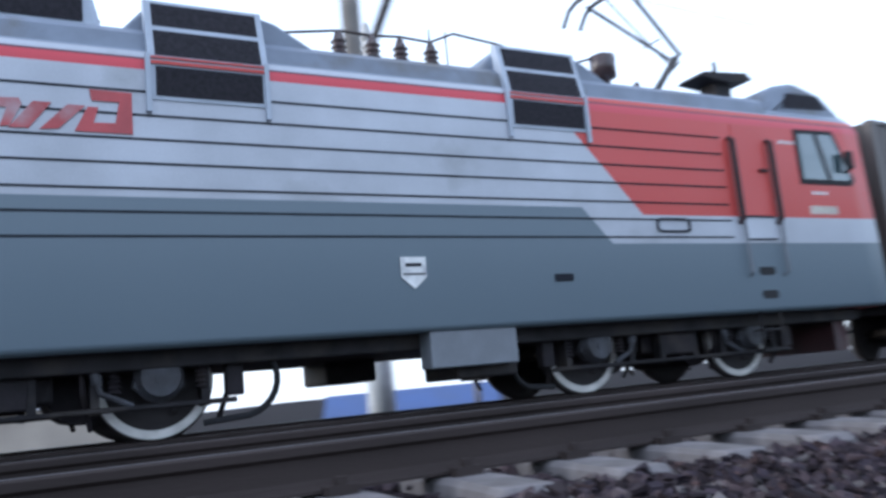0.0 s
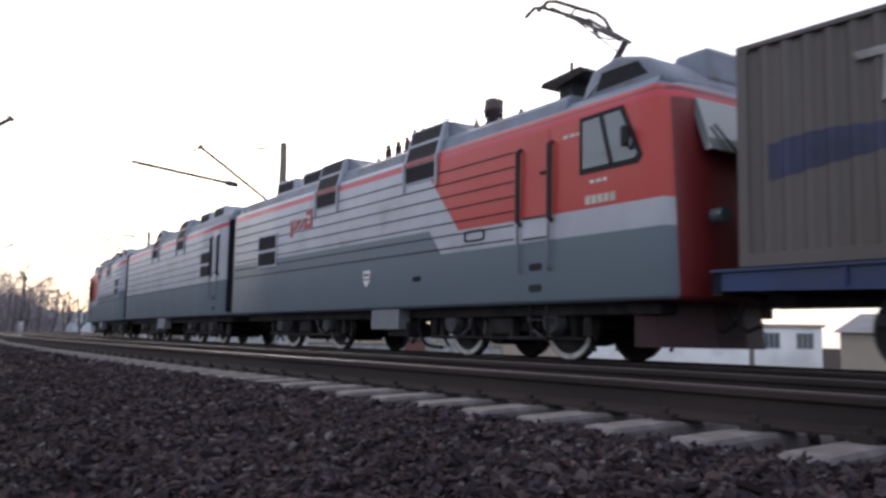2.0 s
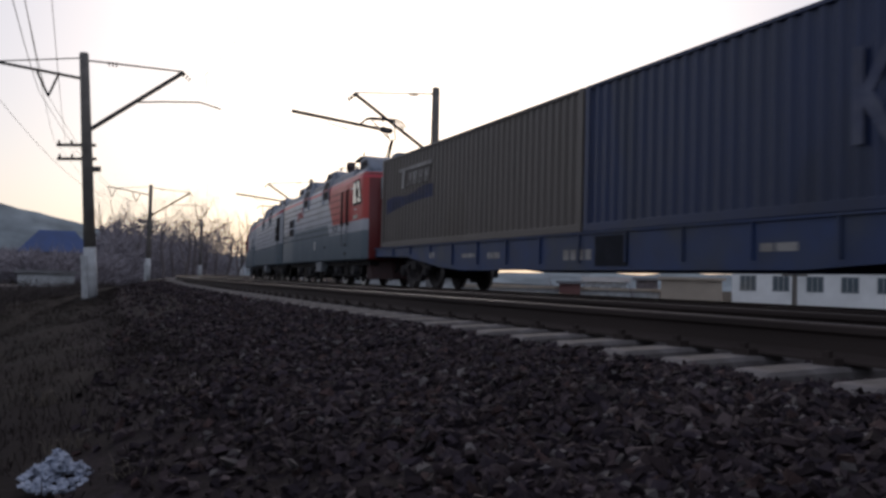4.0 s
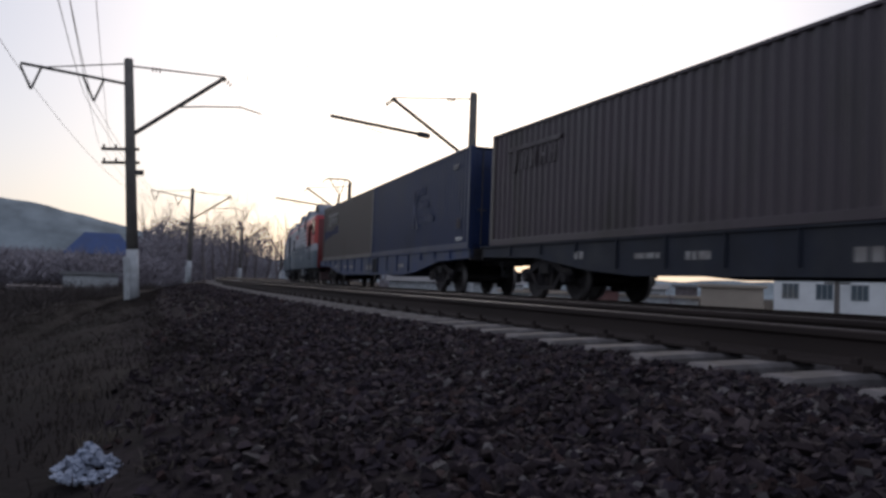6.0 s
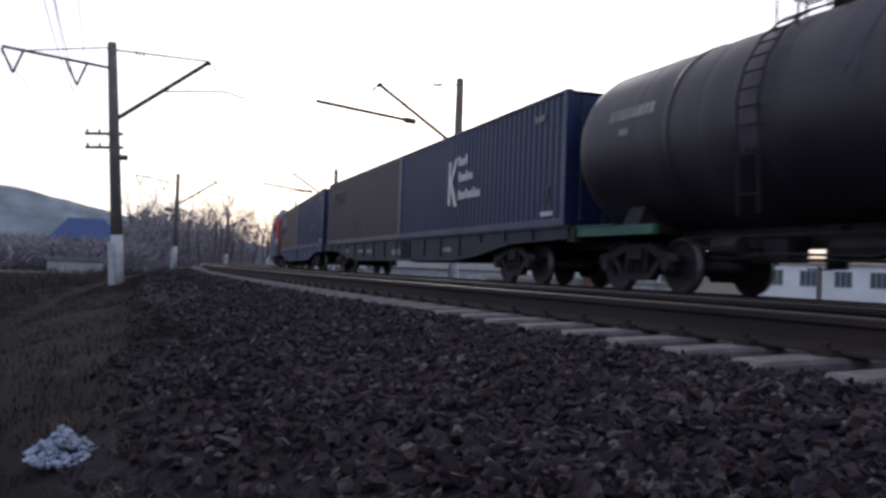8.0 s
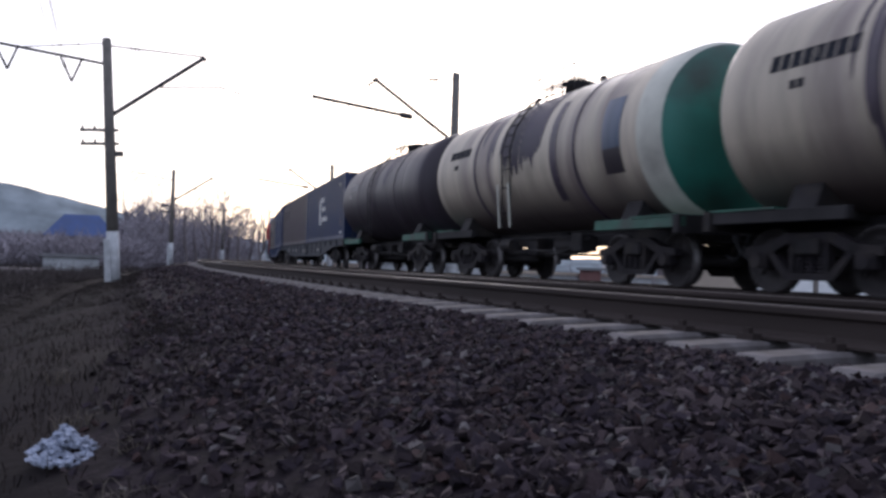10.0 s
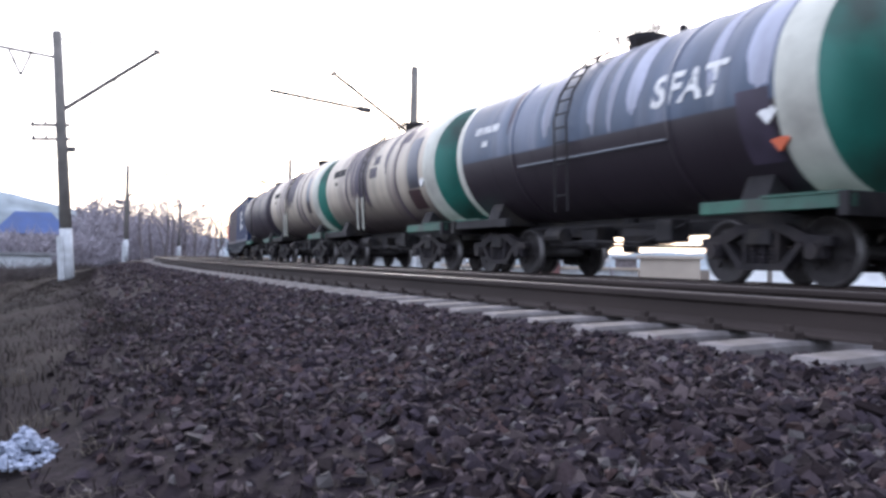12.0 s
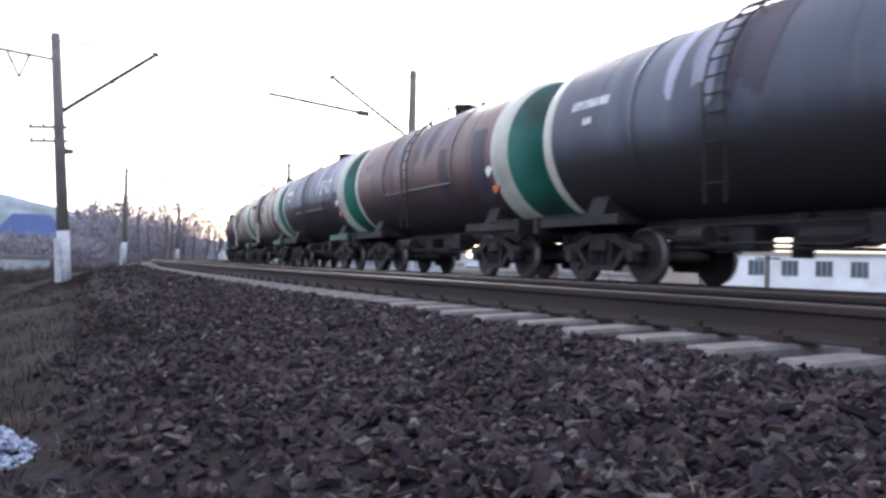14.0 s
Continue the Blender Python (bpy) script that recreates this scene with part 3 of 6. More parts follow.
def stones():
    """Loose angular ballast, thick near the shoulder and thinner with distance."""
    rng = np.random.default_rng(4)
    base = []
    f = np.array([(0, 2, 3), (0, 3, 1), (4, 5, 7), (4, 7, 6), (0, 1, 5), (0, 5, 4), (2, 6, 7), (2, 7, 3), (0, 4, 6), (0, 6, 2), (1, 3, 7), (1, 7, 5)])
    for _ in range(14):      # broken chips: eight corners, each knocked out of place
        v = np.array(list(itertools.product((-0.8, 0.8), repeat=3)))
        v[:, :2] *= 1 - 0.5 * rng.random() * (v[:, 2:] > 0)
        base.append(v + rng.uniform(-0.48, 0.48, v.shape))
    V, F = [], []
    n = 0
    zones = ((-3.0, 3.0, 0.88, 4.2, 620, 0.011, 0.026), (3.0, 8.5, 0.88, 4.5, 1350, 0.010, 0.024), (8.5, 16.0, 0.88, 4.5, 650, 0.012, 0.027), (16.0, 44.0, 1.2, 4.4, 90, 0.018, 0.036),
             (-8.0, 14.0, -0.62, 0.62, 90, 0.020, 0.036), (-3.0, 14.0, -4.4, -1.3, 25, 0.024, 0.042))
    for s0, s1, o0, o1, dens, r0, r1 in zones:
        for _ in range(int((s1 - s0) * (o1 - o0) * dens)):
            s, o = rng.uniform(s0, s1), rng.uniform(o0, o1)
            edge = 2.7 - 0.6 * min(max((s - 8) / 8, 0), 1)
            if o > edge and rng.random() < ((o - edge) / 1.45) ** 0.7:
                continue
            if 0.6 < o < 1.25 and abs((s - SLEEPER_AT) / SLEEPER_GAP - round((s - SLEEPER_AT) / SLEEPER_GAP)) < 0.23:
                continue
            p, _a = on_line(s, o, height(BED, o) - fall(s, o))
            if p.x ** 2 + p.y ** 2 < 1.1 ** 2:
                continue
            r = rng.uniform(r0, r1) * (1.35 if rng.random() < 0.12 else 1.0)
            v = base[rng.integers(14)] * (r * rng.uniform(0.9, 1.65), r * rng.uniform(0.65, 1.1), r * rng.uniform(0.3, 0.75))
            m = np.array(Euler(rng.uniform(-0.9, 0.9, 2).tolist() + [rng.uniform(0, 6.3)]).to_matrix())
            z = p.z + 0.035 * noise.noise(p * 2.2) * (1 if o > 1.9 else 0.4) + 0.06 * noise.noise(p * 0.5) * (1 if o > 2.5 else 0)
            V.append(v @ m.T + (p.x, p.y, z + r * rng.uniform(0.15, 0.8)))
            F.append(f + n)
            n += len(v)
    me = bpy.data.meshes.new("ballast_stones")
    me.from_pydata(np.concatenate(V).tolist(), [], np.concatenate(F).tolist())
    me.materials.append(M["ballast"])
    tagged(new("ballast_stones", me), "loose angular grey and brown ballast stones", "gravel", kind="stuff")


stones()

# ---- tracks ----
RAIL = ((-0.075, -0.18), (0.075, -0.18), (0.075, -0.168), (0.02, -0.148), (0.010, -0.135), (0.010, -0.055), (0.036, -0.040), (0.0375, -0.010), (0.028, -0.0005), (-0.028, -0.0005),
        (-0.0375, -0.010), (-0.036, -0.040), (-0.010, -0.055), (-0.010, -0.135), (-0.02, -0.148), (-0.075, -0.168))


def rail(off, z, parent):
    bm = B()
    rings = []
    for s in np.concatenate([np.arange(-60, 60, 1.0), np.arange(60, 330, 4.0)]):
        rings.append([bm.verts.new(on_line(s, off + o, z + h)[0]) for o, h in RAIL])
    k = len(RAIL)
    for a, b in zip(rings, rings[1:]):
        for i in range(k):
            f = bm.faces.new((a[i], a[(i + 1) % k], b[(i + 1) % k], b[i]))
            f.material_index = 1 if i == 8 else 0
    bm.faces.new(rings[0]), bm.faces.new(rings[-1])
    part("rail", bm, [M["rail"], M["railtop"]], parent, "rusty steel rail with a polished head")


def sleeper_mesh():
    """Prestressed concrete sleeper: sloping sides, raised rail seats, thinner middle, chamfered ends."""
    bm = B()
    rows = []
    for y, half, top in ((-1.35, 0.105, -0.235), (-1.31, 0.125, -0.205), (-0.95, 0.12, -0.190), (-0.55, 0.12, -0.186), (-0.3, 0.10, -0.225), (0.3, 0.10, -0.225), (0.55, 0.12, -0.186), (0.95, 0.12, -0.190), (1.31, 0.125, -0.205), (1.35, 0.105, -0.235)):
        rows.append([bm.verts.new(v) for v in ((-half - 0.035, y, -0.40), (-half, y, top - 0.02), (-half + 0.025, y, top), (half - 0.025, y, top), (half, y, top - 0.02), (half + 0.035, y, -0.40))])
    for a, b in zip(rows, rows[1:]):
        for i in range(5):
            bm.faces.new((a[i], a[i + 1], b[i + 1], b[i]))
    bm.faces.new(rows[0]), bm.faces.new(rows[-1])
    bmesh.ops.recalc_face_normals(bm, faces=bm.faces)
    me = bpy.data.meshes.new("sleeper")
    bm.to_mesh(me)
    bm.free()
    me.materials.append(M["concrete"])
    return me


def clip_shape(bm, s, off, z):
    m = spot(s, off, z)
    for side in (-1, 1):
        for b in ((-0.06, 0.06, 0.07, 0.13, -0.19, -0.155), (-0.02, 0.02, 0.09, 0.12, -0.16, -0.125)):
            q = bmesh.ops.create_cube(bm, size=1, matrix=m @ Matrix.LocRotScale(((b[0] + b[1]) / 2, side * (b[2] + b[3]) / 2, (b[4] + b[5]) / 2), None, (b[1] - b[0], b[3] - b[2], b[5] - b[4])))


near_track = thing("near_track", "empty railway track with rusty rails on concrete sleepers", "track", kind="structure")
far_track = thing("second_track", "railway track carrying the train on concrete sleepers", "track", kind="structure")
for centre, z, holder in ((0.0, 0.0, near_track), (-D, EZ, far_track)):
    for o in (0.76, -0.76):
        rail(centre + o, z, holder)
    bm = B()
    for i in range(-24, 60):
        for o in (0.76, -0.76):
            clip_shape(bm, SLEEPER_AT + i * SLEEPER_GAP, centre + o, z)
    clips = part("rail_clips", bm, M["rail"], holder, "rusty rail fastenings")
    clips["kind"] = "stuff"

# ---- running gear ----
ROLLING = []      # things with their place in the train: (thing, centre, half the distance of the bogies)
WHEELS = []       # (wheelset, x, radius)


def wheelset(parent, x, r, pale):
    bm = B()
    rod(bm, (0, -1.02, 0), (0, 1.02, 0), 0.075, seg=14)
    lathe(bm, ((-0.55, 0.08), (-0.5, 0.1), (0.5, 0.1), (0.55, 0.08)), (0, 0, 0), "Y", 14)
    axle = part("wheelset", bm, M["wheel"], parent, smooth=True)
    rim = 0.10 if pale else 0.055
    for side in (-1, 1):
        bm = B()
        prof = [(0.69, 0.09), (0.69, 0.17), (0.715, 0.19), (0.72, r - 0.09), (0.70, r - 0.07), (0.70, r + 0.026), (0.728, r + 0.028), (0.742, r), (0.833, r - 0.004), (0.836, r - 0.012), (0.836, r - rim), (0.80, r - rim - 0.02), (0.765, 0.22), (0.86, 0.15), (0.86, 0.09)]
        lathe(bm, [(side * a, b) for a, b in prof], (0, 0, 0), "Y", 36, [0] * 7 + [2, 2, 1, 0, 0, 0, 0])
        for k in range(3):   # lightening bosses let the turning show
            a = k * 2.094
            rod(bm, (math.cos(a) * r * 0.62, side * 0.76, math.sin(a) * r * 0.62), (math.cos(a) * r * 0.62, side * 0.80, math.sin(a) * r * 0.62), 0.05, seg=8)
        part("wheel", bm, [M["wheel"], M["tyre"] if pale else M["wheel"], M["bright"]], axle, "steel wheel with a white painted tyre" if pale else "worn steel wheel", smooth=True)
    WHEELS.append((axle, x, r))
    axle.location = (x, 0, r)


def freight_bogie(parent, x, mat):
    """Three-piece cast bogie, wheelbase 1.85 m."""
    for w in (-0.925, 0.925):
        wheelset(parent, x + w, 0.475, False)
    for side in (-1, 1):
        bm = B()
        y0, y1 = side * 0.94, side * 1.10
        prism(bm, [(x - 1.20, 0.66), (x - 0.80, 0.70), (x - 0.42, 0.86), (x + 0.42, 0.86), (x + 0.80, 0.70), (x + 1.20, 0.66), (x + 1.20, 0.54), (x + 0.72, 0.56), (x + 0.36, 0.72), (x - 0.36, 0.72), (x - 0.72, 0.56), (x - 1.20, 0.54)], "Y", y0, y1)
        prism(bm, [(x - 0.78, 0.60), (x - 0.66, 0.60), (x - 0.34, 0.30), (x + 0.34, 0.30), (x + 0.66, 0.60), (x + 0.78, 0.60), (x + 0.42, 0.20), (x - 0.42, 0.20)], "Y", y0, y1)
        for k in (-0.33, 0.27):
            box(bm, x + k, x + k + 0.06, min(y0, y1), max(y0, y1), 0.26, 0.76)
        part("side_frame", bm, mat, parent)
        for k in (-0.18, 0.0, 0.18):
            bm = B()
            lathe(bm, [q for h in range(6) for q in ((0.30 + h * 0.055, 0.062), (0.327 + h * 0.055, 0.078), (0.345 + h * 0.055, 0.062))], (x + k, side * 1.02, 0), "Z", 10)
            part("spring", bm, M["oily"], parent)
        for w in (-0.925, 0.925):
            bm = B()
            box(bm, x + w - 0.15, x + w + 0.15, min(side * 0.92, side * 1.12), max(side * 0.92, side * 1.12), 0.36, 0.60, 0.03)
            rod(bm, (x + w, side * 1.10, 0.475), (x + w, side * 1.16, 0.475), 0.115, seg=14)
            part("axlebox", bm, M["oily"], parent)
    bm = B()
    box(bm, x - 0.22, x + 0.22, -1.15, 1.15, 0.55, 0.78, 0.03)
    box(bm, x - 0.25, x + 0.25, -0.3, 0.3, 0.78, 0.98, 0.02)
    part("bolster", bm, M["steel"], parent)
    bm = B()
    for w in (-0.40, 0.40):
        rod(bm, (x + w, -0.85, 0.36), (x + w, 0.85, 0.36), 0.045, seg=6)
    part("brake_beam", bm, M["steel"], parent)


def coupler(parent, x, way):
    bm = B()
    box(bm, min(x, x + way * 0.42), max(x, x + way * 0.42), -0.10, 0.10, 0.95, 1.16, 0.02)
    prism(bm, [(x + way * 0.40, -0.20), (x + way * 0.62, -0.26), (x + way * 0.66, -0.05), (x + way * 0.56, 0.22), (x + way * 0.40, 0.2)], "Z", 0.90, 1.22)
    part("coupler", bm, M["steel"], parent)
    bm = B()
    pts = [(x + way * 0.1, 0.42, 0.9), (x + way * 0.25, 0.40, 0.62), (x + way * 0.48, 0.38, 0.48), (x + way * 0.68, 0.36, 0.56)]
    pipe(bm, pts, 0.03)
    part("brake_hose", bm, M["black"], parent)


def lettering(parent, text, x, z, y, size, way, mat, name="lettering", shear=0.0, squeeze=1.0, label="", weight=0.012):
    """Words in the built-in font, as a thin mesh on the side that faces way (+1: the left side)."""
    cu = bpy.data.curves.new(name, "FONT")
    cu.body, cu.size, cu.extrude, cu.shear, cu.offset = text, size, 0.003, shear, size * weight
    tmp = bpy.data.objects.new(name, cu)
    scene.collection.objects.link(tmp)
    me = bpy.data.meshes.new_from_object(tmp.evaluated_get(bpy.context.evaluated_depsgraph_get()))
    bpy.data.objects.remove(tmp)
    # the side that faces +y reads along -x
    me.transform(Matrix.Translation((x, y, z)) @ Matrix(((-squeeze * way, 0, 0, 0), (0, 0, way, 0), (0, 1, 0, 0), (0, 0, 0, 1))))
    me.materials.append(mat)
    ob = new(name, me)
    ob.parent = parent
    if label:
        ob["label"] = label
    return ob


def bars(parent, x, z, y, widths, h, mat, name="marking", gap=0.05, uneven=0.0):
    """Writing too small or too private to copy, as plain bars read along -x. uneven: how much lower every other bar stands."""
    bm = B()
    for k, w in enumerate(widths):
        box(bm, x - w, x, y - 0.003, y + 0.004, z, z + h * (1 - uneven * (k % 3 > 0)))
        x -= w + gap
    ob = part(name, bm, mat, parent)
    ob["kind"] = "stuff"
    return ob


# ---- the engine ----


def engine_profile():
    return [(WALL_Y - 0.03, 0.89), (WALL_Y, 0.95), (WALL_Y, 3.70), (WALL_Y - 0.02, 3.84), (1.40, 4.02), (1.18, 4.12), (0.6, 4.22), (0, 4.25)]


def engine_body(mat, cab, parent):
    """Body shell. cab: 0, or the sign of the end that carries the sloping cab front."""
    half = engine_profile()
    ring = half + [(-y, z) for y, z in reversed(half[:-1])]
    ends = 8.62 if cab else 8.1

    def nose(y, z):
        back = np.interp(z, (0.89, 1.3, 2.2, 2.9, 3.8, 4.25), (8.60, 8.78, 8.90, 8.78, 8.44, 8.05))
        return back - 0.20 * (abs(y) / WALL_Y) ** 8

    def rail_x(t, y, z):   # t from the plain end to the cab end
        if not cab:
            return -ends + 2 * ends * t
        return cab * (-ends + t * (ends + nose(y, z)))

    bm = B()
    rows = []
    ts = [0, 0.2, 0.4, 0.6, 0.8, 0.93, 0.975, 1.0]
    for t in ts:
        k = 1.0
        rows.append([bm.verts.new((rail_x(t, y, z), y * k, z)) for y, z in ring])
    if cab:
        for k, dx in ((0.93, 0.10), (0.80, 0.16), (0.45, 0.20)):
            rows.append([bm.verts.new((cab * (nose(WALL_Y * k, z) - (0.0 if k < 0.9 else 0.02)), y * k, z)) for y, z in ring])
    n = len(ring)
    for a, b in zip(rows, rows[1:]):
        for i in range(n - 1):
            bm.faces.new((a[i], a[i + 1], b[i + 1], b[i]))
        bm.faces.new((a[n - 1], a[0], b[0], b[n - 1]))
    bm.faces.new(rows[0])
    # close the last ring strip by strip so that the front stays curved
    last = rows[-1]
    for i in range(len(half) - 1):
        j = n - 1 - i
        bm.faces.new((last[i], last[i + 1], last[j - 1], last[j])) if last[i + 1] is not last[j - 1] else bm.faces.new((last[i], last[i + 1], last[j]))
    return part("body", bm, mat, parent, "painted steel body shell", smooth=True)


def grille(parent, x0, x1, side, way):
    """Tall air intake that climbs from the wall over the roof edge, in a pale frame, three dark meshes."""
    bm = B()
    lean = [(WALL_Y + 0.015, 3.36), (WALL_Y + 0.03, 3.80), (WALL_Y - 0.15, 4.50), (1.34, 4.53), (1.25, 4.20), (1.20, 4.02), (WALL_Y - 0.05, 3.36)]
    prism(bm, [(side * y, z) for y, z in lean], "X", x0 - 0.05, x1 + 0.05)
    holder = part("air_intake", bm, M["lightgrey"], parent, "air intake housing with dark mesh")
    for z0, z1 in ((3.40, 3.71), (3.83, 4.13), (4.19, 4.46)):
        bm = B()
        ya, yb = [np.interp(z, (3.36, 3.80, 4.50), (WALL_Y + 0.015, WALL_Y + 0.03, WALL_Y - 0.15)) + 0.006 for z in (z0, z1)]
        prism(bm, [(side * ya, z0), (side * yb, z1), (side * (yb - 0.03), z1), (side * (ya - 0.03), z0)], "X", x0 + 0.02, x1 - 0.02)
        part("intake_mesh", bm, M["mesh"], holder)
    bm = B()      # sloping hood behind the meshes
    near, far = (x1, x0) if way > 0 else (x0, x1)
    prism(bm, [(far - way * 0.30, 4.14), (far + way * 0.02, 4.50), (near - way * 0.10, 4.55), (near + way * 0.25, 4.46), (near + way * 0.80, 4.14)], "Y", side * 0.45, side * 1.335)
    bmesh.ops.bevel(bm, geom=list(bm.edges), offset=0.04, segments=2, affect="EDGES", profile=0.5)
    part("intake_hood", bm, M["roofgrey"], holder, "sloping grey hood of the intake")
    bm = B()
    for z0, z1 in ((3.73, 3.765), (3.79, 3.81)):
        box(bm, x0 - 0.05, x1 + 0.05, min(side * (WALL_Y + 0.03), side * (WALL_Y + 0.045)), max(side * (WALL_Y + 0.03), side * (WALL_Y + 0.045)), z0, z1)
    part("red_strip", bm, M["redpaint"], holder)
    for x in (x0 - 0.05, x1 + 0.03):
        bm = B()
        box(bm, x, x + 0.05, min(side * WALL_Y, side * (WALL_Y + 0.05)), max(side * WALL_Y, side * (WALL_Y + 0.05)), 3.22, 3.84)
        part("bracket", bm, M["lightgrey"], holder)


def insulator(parent, x, y, z, h=0.34, mat="porcelain", fat=1.0):
    bm = B()
    prof = []
    k = 5
    for i in range(k):
        a = z + 0.04 + (h - 0.08) * i / k
        prof += [(a, 0.055 * fat), (a + 0.015, 0.085 * fat), (a + 0.04, 0.06 * fat)]
    lathe(bm, [(z - 0.04, 0.05)] + prof + [(z + h, 0.05), (z + h + 0.05, 0.03)], (x, y, 0), "Z", 12)
    part("roof_insulator", bm, M[mat], parent, "ribbed porcelain insulator", smooth=True)


def engine_bogie(parent, x):
    for w in (-1.45, 1.45):
        wheelset(parent, x + w, 0.60, True)
    for side in (-1, 1):
        y0, y1 = sorted((side * 0.98, side * 1.14))
        bm = B()
        prism(bm, [(x - 2.25, 0.84), (x - 0.9, 0.84), (x - 0.6, 0.74), (x + 0.6, 0.74), (x + 0.9, 0.84), (x + 2.25, 0.84), (x + 2.25, 0.92), (x + 0.9, 0.93), (x - 0.9, 0.93), (x - 2.25, 0.92)], "Y", y0, y1)
        box(bm, x - 0.30, x + 0.30, y0, y1, 0.40, 0.76, 0.03)
        box(bm, x - 2.30, x - 2.12, y0, y1, 0.38, 0.85, 0.02)
        box(bm, x + 2.12, x + 2.30, y0, y1, 0.38, 0.85, 0.02)
        part("bogie_frame", bm, M["oily"], parent)
        for w in (-1.45, 1.45):
            bm = B()
            prism(bm, [(x + w - 0.10, 0.86), (x + w - 0.22, 0.70), (x + w - 0.24, 0.52), (x + w - 0.08, 0.42), (x + w + 0.10, 0.42), (x + w + 0.25, 0.54), (x + w + 0.20, 0.72), (x + w + 0.12, 0.86)], "Y", y0 - 0.01, y1 + 0.01)
            rod(bm, (x + w, side * 1.12, 0.62), (x + w, side * 1.24, 0.62), 0.25, 0.19, seg=20)
            rod(bm, (x + w, side * 1.23, 0.60), (x + w, side * 1.25, 0.60), 0.06, seg=10)
            for bx in (-0.12, 0.12):
                rod(bm, (x + w + bx, side * 1.24, 0.68), (x + w + bx, side * 1.255, 0.68), 0.025, seg=6)
            part("axlebox", bm, M["housing"], parent, "dusty grey axlebox with a round cover")
            for k in (-0.42, 0.42):
                bm = B()
                lathe(bm, [q for h in range(7) for q in ((0.48 + h * 0.05, 0.05), (0.50 + h * 0.05, 0.075), (0.52 + h * 0.05, 0.05))], (x + w + k, side * 1.10, 0), "Z", 12)
                part("coil_spring", bm, M["oily"], parent)
            for k in (0.72, -0.74):
                bm = B()
                pipe(bm, [(x + w + k, side * 1.12, 0.85), (x + w + k * 0.97, side * 1.05, 0.5), (x + w + k * 0.86, side * 0.85, 0.16)], 0.03)
                part("sand_pipe", bm, M["oily"], parent)
            bm = B()
            pipe(bm, [(x + w * 0.55, side * 1.16, 0.86), (x + w * 0.62, side * 1.17, 0.50), (x + w * 0.82, side * 1.17, 0.36)], 0.032, 8)
            rod(bm, (x + w * 0.57, side * 1.16, 0.78), (x + w * 0.60, side * 1.165, 0.60), 0.055, seg=10)
            part("damper", bm, M["housing"], parent, "grey sloping damper")
        bm = B()
        rod(bm, (x - 2.2, side * 1.18, 0.34), (x + 2.2, side * 1.18, 0.34), 0.028, seg=6)
        for k in (-1.9, -0.85, -0.3, 0.3, 0.85, 1.9):
            box(bm, x + k - 0.04, x + k + 0.04, y0, y1, 0.30, 0.75)
        part("brake_rigging", bm, M["steel"], parent)
    bm = B()
    for w in (-0.8, 0.8):
        rod(bm, (x + w, -0.62, 0.58), (x + w, 0.62, 0.58), 0.36, seg=16)
    box(bm, x - 0.5, x + 0.5, -0.95, 0.95, 0.45, 0.85, 0.03)
    part("traction_motor", bm, M["oily"], parent)


def side_door(parent, x, side, y=WALL_Y):
    bm = B()
    box(bm, x - 0.33, x + 0.33, min(side * y, side * (y + 0.012)), max(side * y, side * (y + 0.012)), 1.88, 3.66, 0.004)
    d = part("door", bm, M[parent["paint"]], parent)
    bm = B()
    box(bm, x - 0.30, x - 0.14, min(side * y, side * (y + 0.05)), max(side * y, side * (y + 0.05)), 2.95, 2.99)
    part("door_handle", bm, M["steel"], d)
    for k in (-0.40, 0.40):
        bm = B()
        yy = side * (y + 0.07)
        pipe(bm, [(x + k, side * y, 3.44), (x + k, yy, 3.40), (x + k, yy, 2.22), (x + k, side * y, 2.18)], 0.042, 8)
        part("handrail", bm, M["maroon"] if parent["paint"] != "loco_mid" else M["steel"], parent, "dark vertical handrail beside the door")
        bm = B()
        pipe(bm, [(x + k, side * y, 2.26), (x + k * 0.98, yy, 2.20), (x + k * 0.94, yy, 1.45), (x + k * 0.86, side * y, 1.40)], 0.022, 8)
        part("lower_handrail", bm, M["boxgrey"], parent, "thin grey lower handrail")
    for z in (2.26, 1.92):
        bm = B()
        box(bm, x - 0.30, x + 0.30, min(side * y, side * (y + 0.03)), max(side * y, side * (y + 0.03)), z, z + 0.025)
        part("door_sill", bm, M["groove"], parent)
    # the skirt has no openings: black ovals paint the shade of the foothold holes
    for z in (1.47, 1.13):
        bm = B()
        prism(bm, [(x - 0.17, z), (x - 0.14, z + 0.06), (x + 0.14, z + 0.06), (x + 0.17, z), (x + 0.13, z - 0.06), (x - 0.13, z - 0.06)], "Y", side * (y - 0.02), side * (y + 0.006))
        part("foothold", bm, M["black"], parent, "black oval plate for the shaded foothold hole in the skirt")
    bm = B()
    for k in (-0.2, 0.2):
        rod(bm, (x + k, side * (y - 0.1), 0.32), (x + k, side * (y - 0.05), 0.95), 0.02, seg=6)
    for z in (0.34, 0.62):
        box(bm, x - 0.22, x + 0.22, min(side * (y - 0.2), side * (y - 0.04)), max(side * (y - 0.2), side * (y - 0.04)), z, z + 0.03)
    part("step_ladder", bm, M["steel"], parent)


